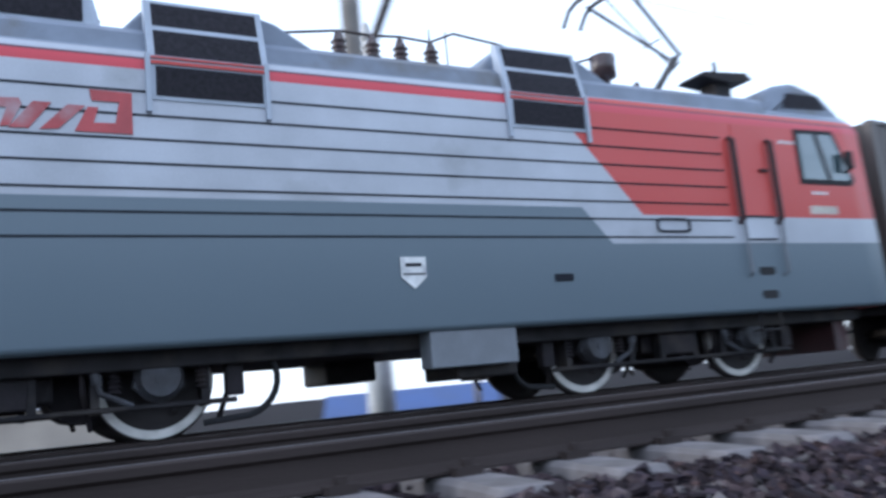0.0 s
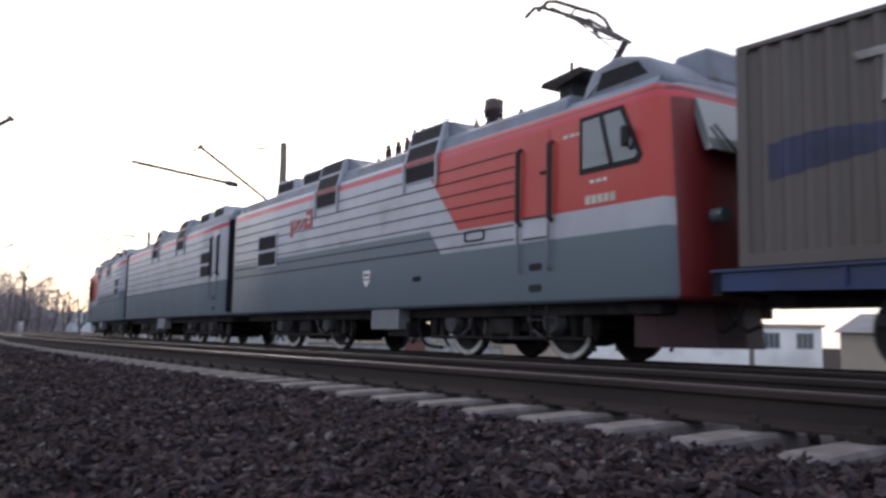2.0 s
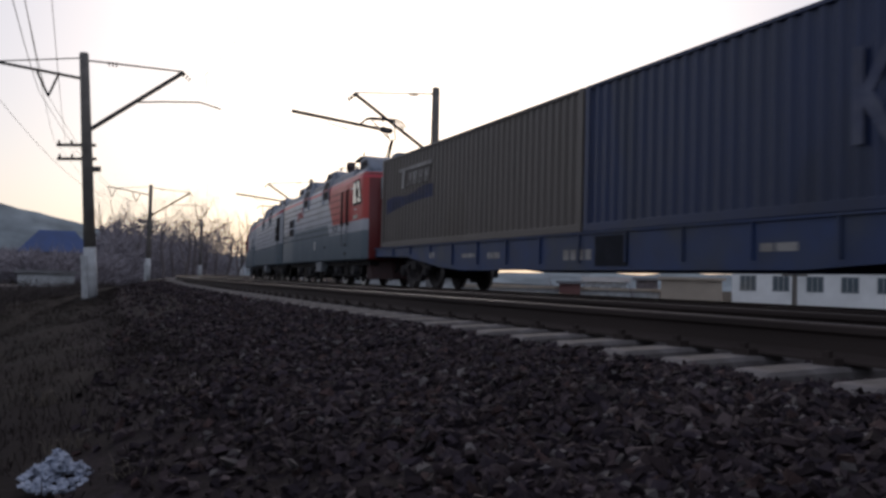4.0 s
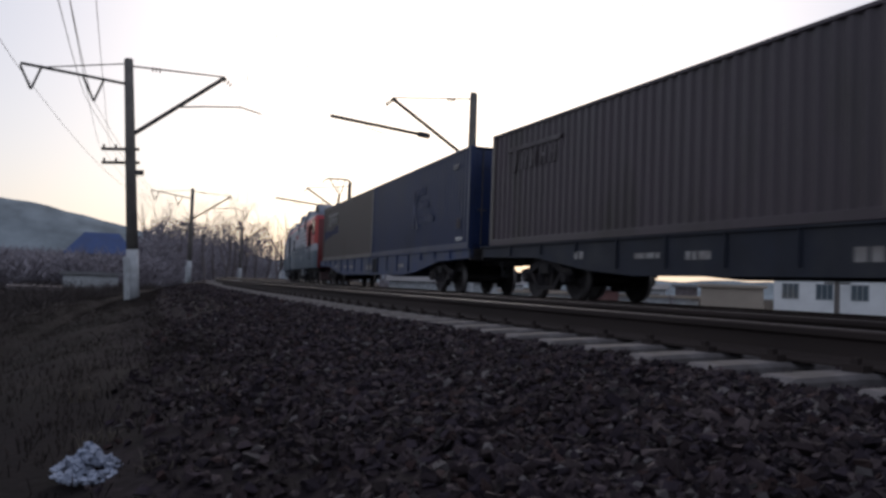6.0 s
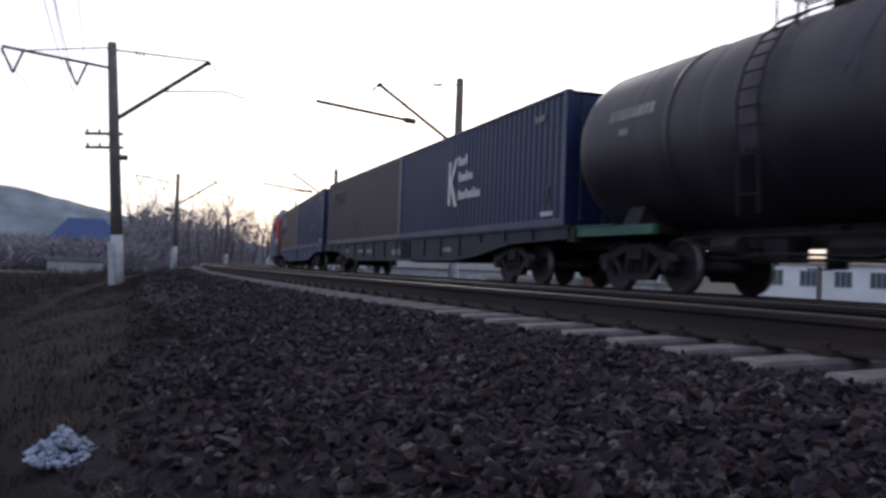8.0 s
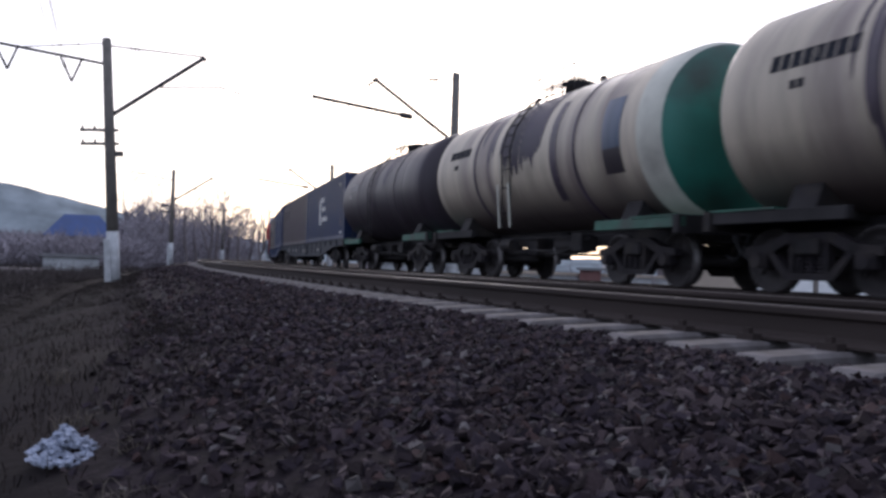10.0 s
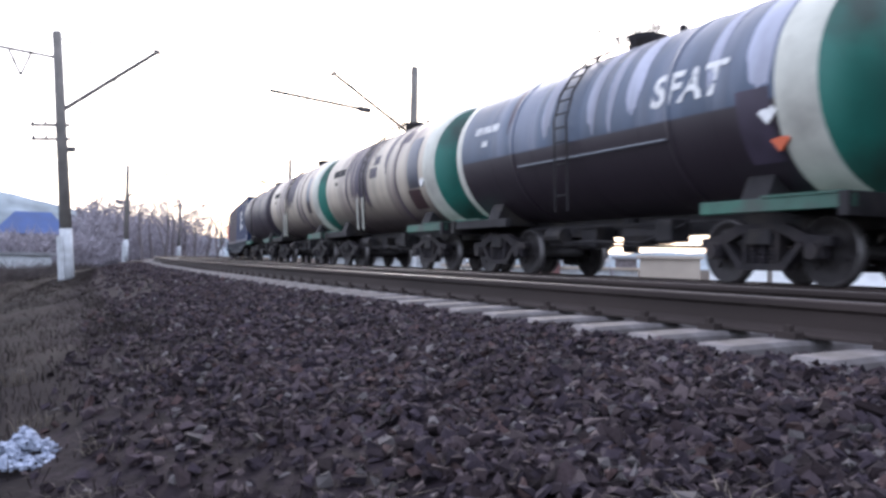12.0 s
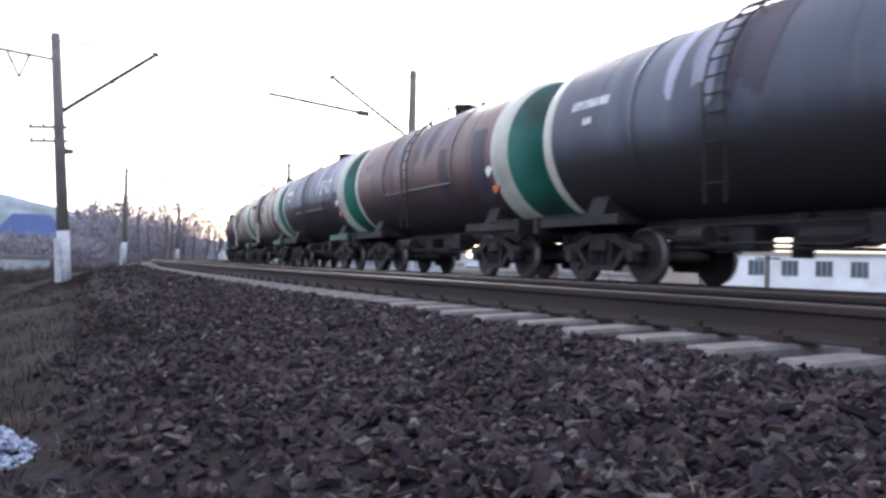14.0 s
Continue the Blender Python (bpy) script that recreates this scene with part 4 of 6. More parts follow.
def engine(cab, paint, centre, label):
    e = thing("locomotive_section", label, "locomotive", "locomotive sections")
    e["paint"] = paint
    engine_body(M[paint], cab, e)
    c = cab or 1
    ROLLING.append((e, centre, 4.2))
    bm = B()
    box(bm, -8.0, 8.0, -1.25, 1.25, 0.70, 0.93, 0.02)
    box(bm, c * 0.95 - 0.42, c * 0.95 + 0.42, 0.5, 1.35, 0.33, 0.62, 0.03)
    box(bm, c * -0.1 - 0.35, c * -0.1 + 0.35, -1.2, -0.3, 0.42, 0.75, 0.04)
    part("underframe", bm, M["steel"], e, "sooty underframe with equipment boxes")
    bm = B()
    box(bm, c * 0.70 - 0.58, c * 0.70 + 0.58, 1.25, 1.53, 0.47, 0.885, 0.015)
    part("battery_box", bm, M["boxgrey"], e, "plain grey box under the skirt")
    for x in (-4.2, 4.2):
        engine_bogie(e, x)
    for side in (-1, 1):
        # raised dark strips; their colour stands for the shade inside the wall's grooves
        for i, z in enumerate((1.966, 2.207, 2.44, 2.695, 2.943, 3.19, 3.436)):
            bm = B()
            xa, xb = sorted((c * -8.5, c * 5.1)) if cab else (-6.4, 8.0)
            box(bm, xa, xb, min(side * WALL_Y, side * (WALL_Y + 0.008)), max(side * WALL_Y, side * (WALL_Y + 0.008)), z - 0.011, z + 0.011)
            part("groove_shade_strip", bm, M["groove"], e)
        for x in (c * 2.1, c * -2.2):
            grille(e, x - 0.57, x + 0.57, side, c)
        # low louvre towards the plain end
        bm = B()
        xl = c * -5.9
        box(bm, xl - 0.68, xl + 0.68, min(side * WALL_Y, side * (WALL_Y + 0.03)), max(side * WALL_Y, side * (WALL_Y + 0.03)), 2.14, 3.06, 0.01)
        lou = part("louvre", bm, M["lightgrey"], e, "two-part dark louvre in a pale frame")
        for z0, z1 in ((2.20, 2.56), (2.64, 3.0)):
            bm = B()
            box(bm, xl - 0.62, xl + 0.62, min(side * (WALL_Y + 0.02), side * (WALL_Y + 0.035)), max(side * (WALL_Y + 0.02), side * (WALL_Y + 0.035)), z0, z1)
            for k in range(5):
                zz = z0 + 0.04 + k * 0.068
                box(bm, xl - 0.6, xl + 0.6, min(side * (WALL_Y + 0.03), side * (WALL_Y + 0.05)), max(side * (WALL_Y + 0.03), side * (WALL_Y + 0.05)), zz, zz + 0.02)
            part("louvre_panel", bm, M["mesh"], lou)
        side_door(e, c * 5.68, side) if cab else side_door(e, -7.0, side)
    for side in (-1, 1):      # raised grey roof edge
        bm = B()
        prism(bm, [(side * yy, zz) for yy, zz in ((1.50, 3.88), (1.455, 4.10), (1.37, 4.18), (1.05, 4.20), (1.05, 3.88))], "X", min(c * -8.3, c * (6.3 if cab else 7.6)), max(c * -8.3, c * (6.3 if cab else 7.6)))
        part("roof_edge", bm, M["roofgrey"], e, "grey roof edge above the red line")
    # roof gear
    for x, w in ((c * -5.75, 0.78), (c * -3.95, 0.80)):
        bm = B()
        prism(bm, [(x - w, 4.05), (x - w * 0.85, 4.60), (x + w * 0.8, 4.62), (x + w, 4.05)], "Y", -1.0, 1.2)
        bmesh.ops.bevel(bm, geom=list(bm.edges), offset=0.06, segments=2, affect="EDGES", profile=0.5)
        rb = part("roof_box", bm, M["lightgrey"], e, "grey roof box with dark side meshes")
        bm = B()
        box(bm, x - w * 0.72, x + w * 0.62, 1.18, 1.215, 4.28, 4.52)
        part("box_mesh", bm, M["mesh"], rb)
    for xa, xb, top in ((2.75, 3.6, 4.36),):
        bm = B()
        box(bm, min(c * xa, c * xb), max(c * xa, c * xb), 0.1, 1.05, 4.0, top, 0.05)
        part("roof_equipment", bm, M["steel"], e, "dark equipment case on the roof")
    for x in (0.44, -0.01, -0.40, -0.84):
        insulator(e, c * -x, 0.9, 4.17, 0.46, "porcelain", 1.25)
    bm = B()      # drum of a fan beside the boxes
    lathe(bm, ((4.1, 0.30), (4.48, 0.30), (4.54, 0.26), (4.56, 0.10)), (c * -4.85, 0.55, 0), "Z", 20)
    part("fan_drum", bm, M["roofgrey"], e, "round grey fan housing", smooth=True)
    for x, hh in ((2.95, 0.34), (3.35, 0.30), (4.35, 0.26), (-1.0, 0.26)):
        insulator(e, c * x, 0.85, 4.17, hh, "palecap" if x == 2.95 else "porcelain")
    for x, hh in ((-3.2, 0.5), (0.1, 0.75), (3.05, 0.5)):
        insulator(e, c * x, 0.55, 4.2, hh, "palecap")
    bm = B()
    pipe(bm, [(c * -1.9, 0.9, 4.62), (c * -1.2, 0.9, 4.56), (c * -0.44, 0.9, 4.68), (c * 0.01, 0.9, 4.67), (c * 0.40, 0.9, 4.70), (c * 0.84, 0.9, 4.68), (c * 1.2, 0.9, 4.84), (c * 1.9, 0.85, 4.80), (c * 2.95, 0.85, 4.58), (c * 3.65, 0.95, 4.78)], 0.018)
    part("roof_cable", bm, M["wire"], e)
    bm = B()
    lathe(bm, ((4.1, 0.09), (4.42, 0.09), (4.44, 0.18), (4.76, 0.19), (4.80, 0.10)), (c * 3.65, 0.95, 0), "Z", 18)
    part("roof_drum", bm, M["porcelain"], e, "dark cylindrical arrester on the roof", smooth=True)
    for x in (c * 0.95, c * -7.0, c * 1.2):
        bm = B()
        rod(bm, (x, 0.7, 4.1), (x, 0.7, 4.95), 0.012, seg=6)
        part("rod_aerial", bm, M["arm"], e)
    coupler(e, -8.3, -1)
    coupler(e, 8.3, 1)
    for x, w in ((-1.75, 0.8), (1.9, -0.9)):
        bm = B()
        pts = [(x - w * 0.05 + w * 0.45 * math.sin(k * 0.24), 1.2 - 0.012 * k, 0.52 + 0.37 * math.cos(k * 0.24)) for k in range(13)] + [(x - w * 0.45, 1.0, 0.13)]
        pipe(bm, pts, 0.036, 8)
        part("air_hose", bm, M["black"], e, "drooping black hose")
    if cab:
        cab_details(e, c)
    for far in ((-1, 1) if not cab else (-c,)):     # corridor bellows at the plain ends
        bm = B()
        ee = 8.62 if cab else 8.1
        edge = [(far * (ee + 0.02 + k * 0.0385), 1.36 if k % 2 else 1.27) for k in range(15)]
        prism(bm, edge + [(x, -w) for x, w in reversed(edge)], "Z", 1.05, 3.85)
        part("gangway_bellows", bm, M["black"], e, "black folded gangway between sections")
        bm = B()
        box(bm, min(far * (ee - 0.02), far * (ee + 0.03)), max(far * (ee - 0.02), far * (ee + 0.03)), -1.5, 1.5, 1.0, 4.0, 0.02)
        part("end_wall", bm, M["groove"], e)
    return e


def cab_details(e, c):
    for side in (-1, 1):
        y = side * (WALL_Y + 0.004)
        bm = B()
        prism(bm, [(c * 6.72, 2.80), (c * 6.72, 3.67), (c * 7.64, 3.69), (c * 8.01, 2.90), (c * 7.92, 2.80)], "Y", y - side * 0.04, y + side * 0.006)
        w = part("cab_side_window", bm, M["black"], e, "side window in a black rubber frame")
        bm = B()
        prism(bm, [(c * 6.80, 2.88), (c * 6.80, 3.60), (c * 7.58, 3.62), (c * 7.91, 2.94), (c * 7.86, 2.88)], "Y", y, y + side * 0.014)
        part("pane", bm, M["sideglass"], w)
        bm = B()
        prism(bm, [(c * 7.36, 2.88), (c * 7.44, 2.88), (c * 7.24, 3.61), (c * 7.16, 3.61)], "Y", y, y + side * 0.024)
        part("glazing_bar", bm, M["black"], w)
        bm = B()
        box(bm, min(c * 7.72, c * 7.86), max(c * 7.72, c * 7.86), min(side * 1.66, side * 1.74), max(side * 1.66, side * 1.74), 3.04, 3.34, 0.03)
        rod(bm, (c * 7.80, side * 1.5, 2.95), (c * 7.80, side * 1.7, 3.08), 0.02, seg=6)
        part("mirror", bm, M["black"], e, "black rear-view mirror on a stalk")
    bm = B()     # cab roof fairing
    prism(bm, [(c * 6.40, 3.95), (c * 6.72, 4.48), (c * 7.25, 4.58), (c * 7.85, 4.42), (c * 8.24, 4.12), (c * 8.32, 3.88), (c * 6.40, 3.86)], "Y", -1.36, 1.36)
    bmesh.ops.bevel(bm, geom=list(bm.edges), offset=0.12, segments=3, affect="EDGES", profile=0.5)
    fair = part("cab_roof", bm, M["roofgrey"], e, "rounded grey cab roof fairing", smooth=True)
    for side in (-1, 1):
        bm = B()
        prism(bm, [(c * 6.85, 4.10), (c * 6.98, 4.36), (c * 7.72, 4.36), (c * 7.90, 4.14)], "Y", side * 1.30, side * 1.372)
        part("roof_vent", bm, M["mesh"], fair)
    bm = B()
    box(bm, min(c * 7.55, c * 8.22), max(c * 7.55, c * 8.22), -0.75, 0.45, 4.10, 4.64, 0.08)
    part("air_conditioner", bm, M["roofgrey"], e, "grey box over the windscreen")
    bm = B()     # windscreen band, laid on the sloping front
    for y0, y1 in ((-1.08, -0.035), (0.035, 1.08)):
        vs = [bm.verts.new(v) for v in ((c * 8.79, y0, 2.92), (c * 8.79, y1, 2.92), (c * 8.485, y1 * 0.96, 3.70), (c * 8.485, y0 * 0.96, 3.70))]
        f = bm.faces.new(vs)
        r = bmesh.ops.extrude_face_region(bm, geom=[f])
        for v in r["geom"]:
            if isinstance(v, bmesh.types.BMVert):
                v.co.x -= c * 0.12
    part("windscreen", bm, M["cabglass"], e, "windscreen with the sky's reflection put into its pale colour")
    for y in (-0.5, 0.6):
        bm = B()
        rod(bm, (c * 8.86, y, 2.86), (c * 8.68, y + 0.3, 3.3), 0.018, seg=5)
        part("windscreen_wiper", bm, M["black"], e)
    for y in (-1.0, 1.0):
        bm = B()
        rod(bm, (c * 8.7, y * 0.95, 2.02), (c * 8.885, y * 0.95, 2.02), 0.11, seg=16)
        part("headlight", bm, M["sideglass"], e, "round lamp in the red front")
    bm = B()
    prism(bm, [(c * 7.45, -1.18), (c * 7.75, -1.18), (c * 8.28, -0.55), (c * 8.36, 0), (c * 8.28, 0.55), (c * 7.75, 1.18), (c * 7.45, 1.18)], "Z", 0.24, 0.92)
    for v in bm.verts:      # the lower edge juts forward
        if v.co.z < 0.5 and abs(v.co.x) > 7.6:
            v.co.x += c * 0.12
            v.co.y *= 0.92
    part("snow_plough", bm, M["maroon"], e, "dark red plough under the cab")
    # pantograph
    px = c * 5.1
    bm = B()
    box(bm, px - 0.55, px + 0.55, -0.5, 0.5, 4.42, 4.50)
    for x in (-0.5, 0.5):
        for y in (-0.45, 0.45):
            rod(bm, (px + x, y, 4.2), (px + x, y, 4.45), 0.05, seg=8)
    base = part("pantograph_base", bm, M["arm"], e, "dark pantograph base frame")
    bm = B()
    knee, head = (px + c * 1.02, 0, 5.40), (px - c * 0.40, 0, 6.34)
    rod(bm, (px + c * 0.25, 0, 4.50), knee, 0.06, seg=8)
    rod(bm, (px + c * 0.05, 0.1, 4.50), (knee[0], 0.08, knee[2] - 0.1), 0.02, seg=6)
    part("lower_arm", bm, M["arm"], base)
    bm = B()
    for y in (-0.45, 0.45):
        rod(bm, (knee[0], y * 0.25, knee[2]), (head[0], y, head[2]), 0.034, seg=6)
    rod(bm, (knee[0] - c * 0.5, -0.2, 5.6), (knee[0] - c * 0.5, 0.2, 5.6), 0.015, seg=6)
    rod(bm, (knee[0] - c * 0.1, 0, 5.2), (head[0], 0, head[2] - 0.05), 0.015, seg=6)
    part("upper_arm", bm, M["arm"], base)
    for x in (-0.18, 0.18):
        bm = B()
        pts = [(head[0] + x, y, head[2] + h) for y, h in ((-0.9, -0.22), (-0.7, 0.0), (-0.5, 0.06), (0.5, 0.06), (0.7, 0.0), (0.9, -0.22))]
        pipe(bm, pts, 0.036)
        rod(bm, (head[0] + x, 0, head[2] + 0.05), (head[0], 0, head[2] - 0.02), 0.02, seg=6)
        part("contact_bow", bm, M["arm"], base)
    bm = B()
    prism(bm, [(px + c * 0.22, 4.55), (px + c * 0.30, 4.62), (px + c * 1.22, 4.68), (px + c * 1.34, 4.58), (px + c * 0.8, 4.49)], "Y", 0.72, 1.22)
    box(bm, min(px + c * 0.6, px + c * 0.95), max(px + c * 0.6, px + c * 0.95), 0.8, 1.12, 4.05, 4.53, 0.02)
    rod(bm, (px + c * 0.78, 1.0, 4.62), (px + c * 0.78, 1.0, 4.90), 0.03, seg=8)
    part("roof_platform", bm, M["steel"], e)


rear = engine(-1, "loco_rear", 0.10, "rear section of a grey and red electric locomotive with raised pantograph")
y = WALL_Y + 0.004
bm = B()
prism(bm, [(0.20, 1.73), (-0.12, 1.73), (-0.12, 1.50), (0.04, 1.37), (0.20, 1.50)], "Y", y, y + 0.012)
badge = part("badge", bm, M["white"], rear, "white shield-shaped badge")
bm = B()
box(bm, -0.10, 0.18, y + 0.012, y + 0.016, 1.525, 1.545)
box(bm, -0.06, 0.14, y + 0.012, y + 0.016, 1.62, 1.66)
part("badge_marks", bm, M["groove"], badge)
bm = B()
box(bm, -2.18, -1.9, y, y + 0.012, 1.41, 1.50, 0.01)
part("skirt_hatch", bm, M["groove"], rear)
bm = B()
for sgn in (-1, 1):
    box(bm, -4.22, -3.74, y, y + 0.02, 2.13 + sgn * 0.085 - 0.013, 2.13 + sgn * 0.085 + 0.013)
for xx in (-4.27, -3.69):
    box(bm, xx - 0.013, xx + 0.013, y, y + 0.02, 2.07, 2.19)
for xx, zz in ((-4.245, 2.2), (-3.715, 2.2), (-4.245, 2.06), (-3.715, 2.06)):
    box(bm, xx - 0.03, xx + 0.03, y, y + 0.02, zz - 0.014, zz + 0.014)
part("grab_frame", bm, M["groove"], rear, "dark rounded frame on the skirt")
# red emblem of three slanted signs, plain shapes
def emblem_at(p):
    return 4.35 - (p[0] / 1.74 - 100) * 0.0069, 3.27 - (p[1] / 1.74 - 250) * 0.00667 - (p[0] / 1.74 - 100) * 0.0004


for sign in ((((160, 440), (220, 433), (218, 457), (178, 458)), ((220, 433), (265, 428), (240, 455), (218, 457)), ((265, 428), (272, 442), (245, 500), (225, 505), (240, 455)), ((178, 458), (218, 457), (215, 548), (178, 548))),
             (((295, 432), (335, 430), (285, 502), (243, 505)),),
             (((370, 430), (410, 428), (350, 495), (308, 502)),),
             (((420, 383), (518, 379), (488, 408), (425, 412)), ((518, 379), (518, 490), (478, 465), (488, 408)), ((518, 490), (385, 497), (428, 470), (478, 465)), ((385, 497), (415, 430), (440, 428), (428, 470)))):
    bm = B()
    for stroke in sign:
        prism(bm, [emblem_at(p) for p in stroke], "Y", y, y + 0.010)
    part("emblem_sign", bm, M["emblem"], rear, "red slanted emblem sign")
bars(rear, -6.35, 3.42, y, (0.10, 0.10, 0.05, 0.12), 0.05, M["white"])
bars(rear, -6.95, 2.64, y, (0.08, 0.1, 0.06), 0.05, M["white"])
bars(rear, -6.85, 2.33, y, (0.10, 0.10, 0.10, 0.10, 0.10), 0.13, M["cream_ring"], "running_number", 0.03)
middle = engine(0, "loco_mid", -17.75, "middle booster section of a grey electric locomotive, without cab")
front = engine(1, "loco_front", -35.6, "front section of a grey and red electric locomotive")

# ---- container wagons ----
def corrugated(bm, x0, x1, y, z0, z1, depth, way):
    """Trapezoid sheet along x, its folds set back from y."""
    pitch = 0.278
    n = int((x1 - x0) / pitch)
    pitch = (x1 - x0) / n
    xs, ys = [], []
    for i in range(n):
        a = x0 + i * pitch
        for f, d in ((0.0, 0.0), (0.24, 0.0), (0.46, 1.0), (0.78, 1.0)):
            xs.append(a + f * pitch)
            ys.append(y - way * depth * d)
    xs.append(x1), ys.append(y)
    lo, hi = [bm.verts.new((a, b, z0)) for a, b in zip(xs, ys)], [bm.verts.new((a, b, z1)) for a, b in zip(xs, ys)]
    for i in range(len(xs) - 1):
        bm.faces.new((lo[i], lo[i + 1], hi[i + 1], hi[i]))


def container(parent_label, paint, centre):
    """Forty-foot box, 12.19 x 2.44 x 2.90 m, on the wagon floor."""
    c = thing("shipping_container", parent_label, "container", "containers on the wagons")
    hl, hw, z0, z1 = 6.095, 1.22, 1.27, 4.13
    for way in (-1, 1):
        bm = B()
        corrugated(bm, -hl + 0.14, hl - 0.14, way * (hw - 0.02), z0 + 0.15, z1 - 0.06, 0.048, way)
        part("side_wall", bm, M[paint], c, "corrugated steel side")
        bm = B()
        box(bm, -hl, hl, min(way * (hw - 0.06), way * hw), max(way * (hw - 0.06), way * hw), z0, z0 + 0.16, 0.008)
        part("bottom_rail", bm, M[paint], c)
        bm = B()
        box(bm, -hl, hl, min(way * (hw - 0.06), way * hw), max(way * (hw - 0.06), way * hw), z1 - 0.07, z1, 0.008)
        part("top_rail", bm, M[paint], c)
        for end in (-1, 1):
            bm = B()
            box(bm, min(end * (hl - 0.16), end * hl), max(end * (hl - 0.16), end * hl), min(way * (hw - 0.15), way * (hw + 0.002)), max(way * (hw - 0.15), way * (hw + 0.002)), z0, z1, 0.012)
            part("corner_post", bm, M["beige" if paint == "brown" else paint], c)
            for z in (z0 - 0.004, z1 - 0.115):
                bm = B()
                box(bm, min(end * (hl - 0.178), end * (hl + 0.004)), max(end * (hl - 0.178), end * (hl + 0.004)), min(way * (hw - 0.16), way * (hw + 0.005)), max(way * (hw - 0.16), way * (hw + 0.005)), z, z + 0.118, 0.015)
                part("corner_casting", bm, M[paint], c)
    bm = B()
    box(bm, -hl + 0.05, hl - 0.05, -hw + 0.05, hw - 0.05, z1 - 0.05, z1 - 0.01)
    for i in range(40):
        x = -hl + 0.3 + i * 0.295
        box(bm, x, x + 0.13, -hw + 0.08, hw - 0.08, z1 - 0.012, z1 + 0.008)
    part("roof", bm, M[paint], c)
    bm = B()
    box(bm, -hl + 0.05, hl - 0.05, -hw + 0.05, hw - 0.05, z0 + 0.02, z0 + 0.14)
    part("floor", bm, M[paint], c)
    bm = B()
    box(bm, hl - 0.10, hl - 0.05, -hw + 0.1, hw - 0.1, z0 + 0.1, z1 - 0.06)
    for i in range(8):
        yy = -hw + 0.2 + i * 0.27
        box(bm, hl - 0.06, hl - 0.03, yy, yy + 0.12, z0 + 0.15, z1 - 0.1)
    part("front_wall", bm, M[paint], c)
    for way in (-1, 1):
        bm = B()
        box(bm, -hl + 0.02, -hl + 0.07, min(way * 0.01, way * (hw - 0.1)), max(way * 0.01, way * (hw - 0.1)), z0 + 0.12, z1 - 0.10, 0.01)
        for k in range(4):
            zz = z0 + 0.35 + k * 0.63
            box(bm, -hl + 0.005, -hl + 0.03, min(way * 0.08, way * (hw - 0.18)), max(way * 0.08, way * (hw - 0.18)), zz, zz + 0.36)
        d = part("door", bm, M[paint], c)
        for yy in (0.3, 0.85):
            bm = B()
            rod(bm, (-hl - 0.015, way * yy, z0 + 0.1), (-hl - 0.015, way * yy, z1 - 0.08), 0.018, seg=6)
            box(bm, -hl - 0.03, -hl, way * yy - 0.12, way * yy + 0.12, z0 + 1.05, z0 + 1.09)
            part("locking_bar", bm, M["arm"], d)
    wagon = 21.95 if centre < 35 else 48.33
    ROLLING.append((c, wagon, 9.4, wagon - centre))
    return c


def flat_wagon(paint, centre, label):
    w = thing("container_wagon", label, "freight wagon", "container wagons")
    L = 12.62
    for way in (-1, 1):
        bm = B()
        prism(bm, [(-L, 0.98), (-9.6, 0.92), (-7.2, 0.62), (-5.6, 0.52), (5.6, 0.52), (7.2, 0.62), (9.6, 0.92), (L, 0.98), (L, 1.22), (-L, 1.22)], "Y", way * 1.20, way * 1.28)
        part("side_sill", bm, M[paint], w, "deep fish-bellied steel side sill")
        bm = B()
        box(bm, -L, L, min(way * 1.16, way * 1.33), max(way * 1.16, way * 1.33), 1.215, 1.25)
        part("sill_flange", bm, M[paint], w)
        for x in [k * 1.55 for k in range(-7, 8)]:
            bm = B()
            box(bm, x - 0.02, x + 0.02, min(way * 1.28, way * 1.32), max(way * 1.28, way * 1.32), 0.99 if abs(x) > 7 else 0.66, 1.22)
            part("sill_rib", bm, M[paint], w)
        bm = B()
        box(bm, -1.6, -0.55, min(way * 1.285, way * 1.30), max(way * 1.285, way * 1.30), 0.60, 1.16, 0.01)
        part("plate", bm, M["groove"], w, "dark square plate on the sill")
        yy = 1.284
        if way == 1:
            bars(w, 7.8, 0.86, yy, (0.14, 0.14), 0.16, M["faded"], gap=0.06)
            bars(w, 5.6, 0.84, yy, (0.3, 0.25, 0.12), 0.10, M["faded"])
            bars(w, 4.1, 0.80, yy, (0.12, 0.12, 0.3), 0.14, M["faded"])
            bars(w, 0.6, 0.72, yy, (0.2,) * 4, 0.2, M["faded"], "running_number", 0.07)
            bars(w, -4.8, 0.78, yy, (0.25, 0.4), 0.12, M["faded"])
    bm = B()
    box(bm, -L, L, -0.28, 0.28, 0.80, 1.20, 0.02)
    for x in [k * 2.4 for k in range(-5, 6)]:
        box(bm, x - 0.08, x + 0.08, -1.2, 1.2, 0.95, 1.20)
    box(bm, -L, -L + 0.14, -1.28, 1.28, 0.92, 1.24)
    box(bm, L - 0.14, L, -1.28, 1.28, 0.92, 1.24)
    rod(bm, (2.0, -0.75, 0.85), (3.2, -0.75, 0.85), 0.2, seg=14)
    part("underframe", bm, M["steel"], w)
    for x in (-9.4, 9.4):
        freight_bogie(w, x, M["oily"])
    for e in (-1, 1):
        coupler(w, e * L, e)
    ROLLING.append((w, centre, 9.4))
    return w


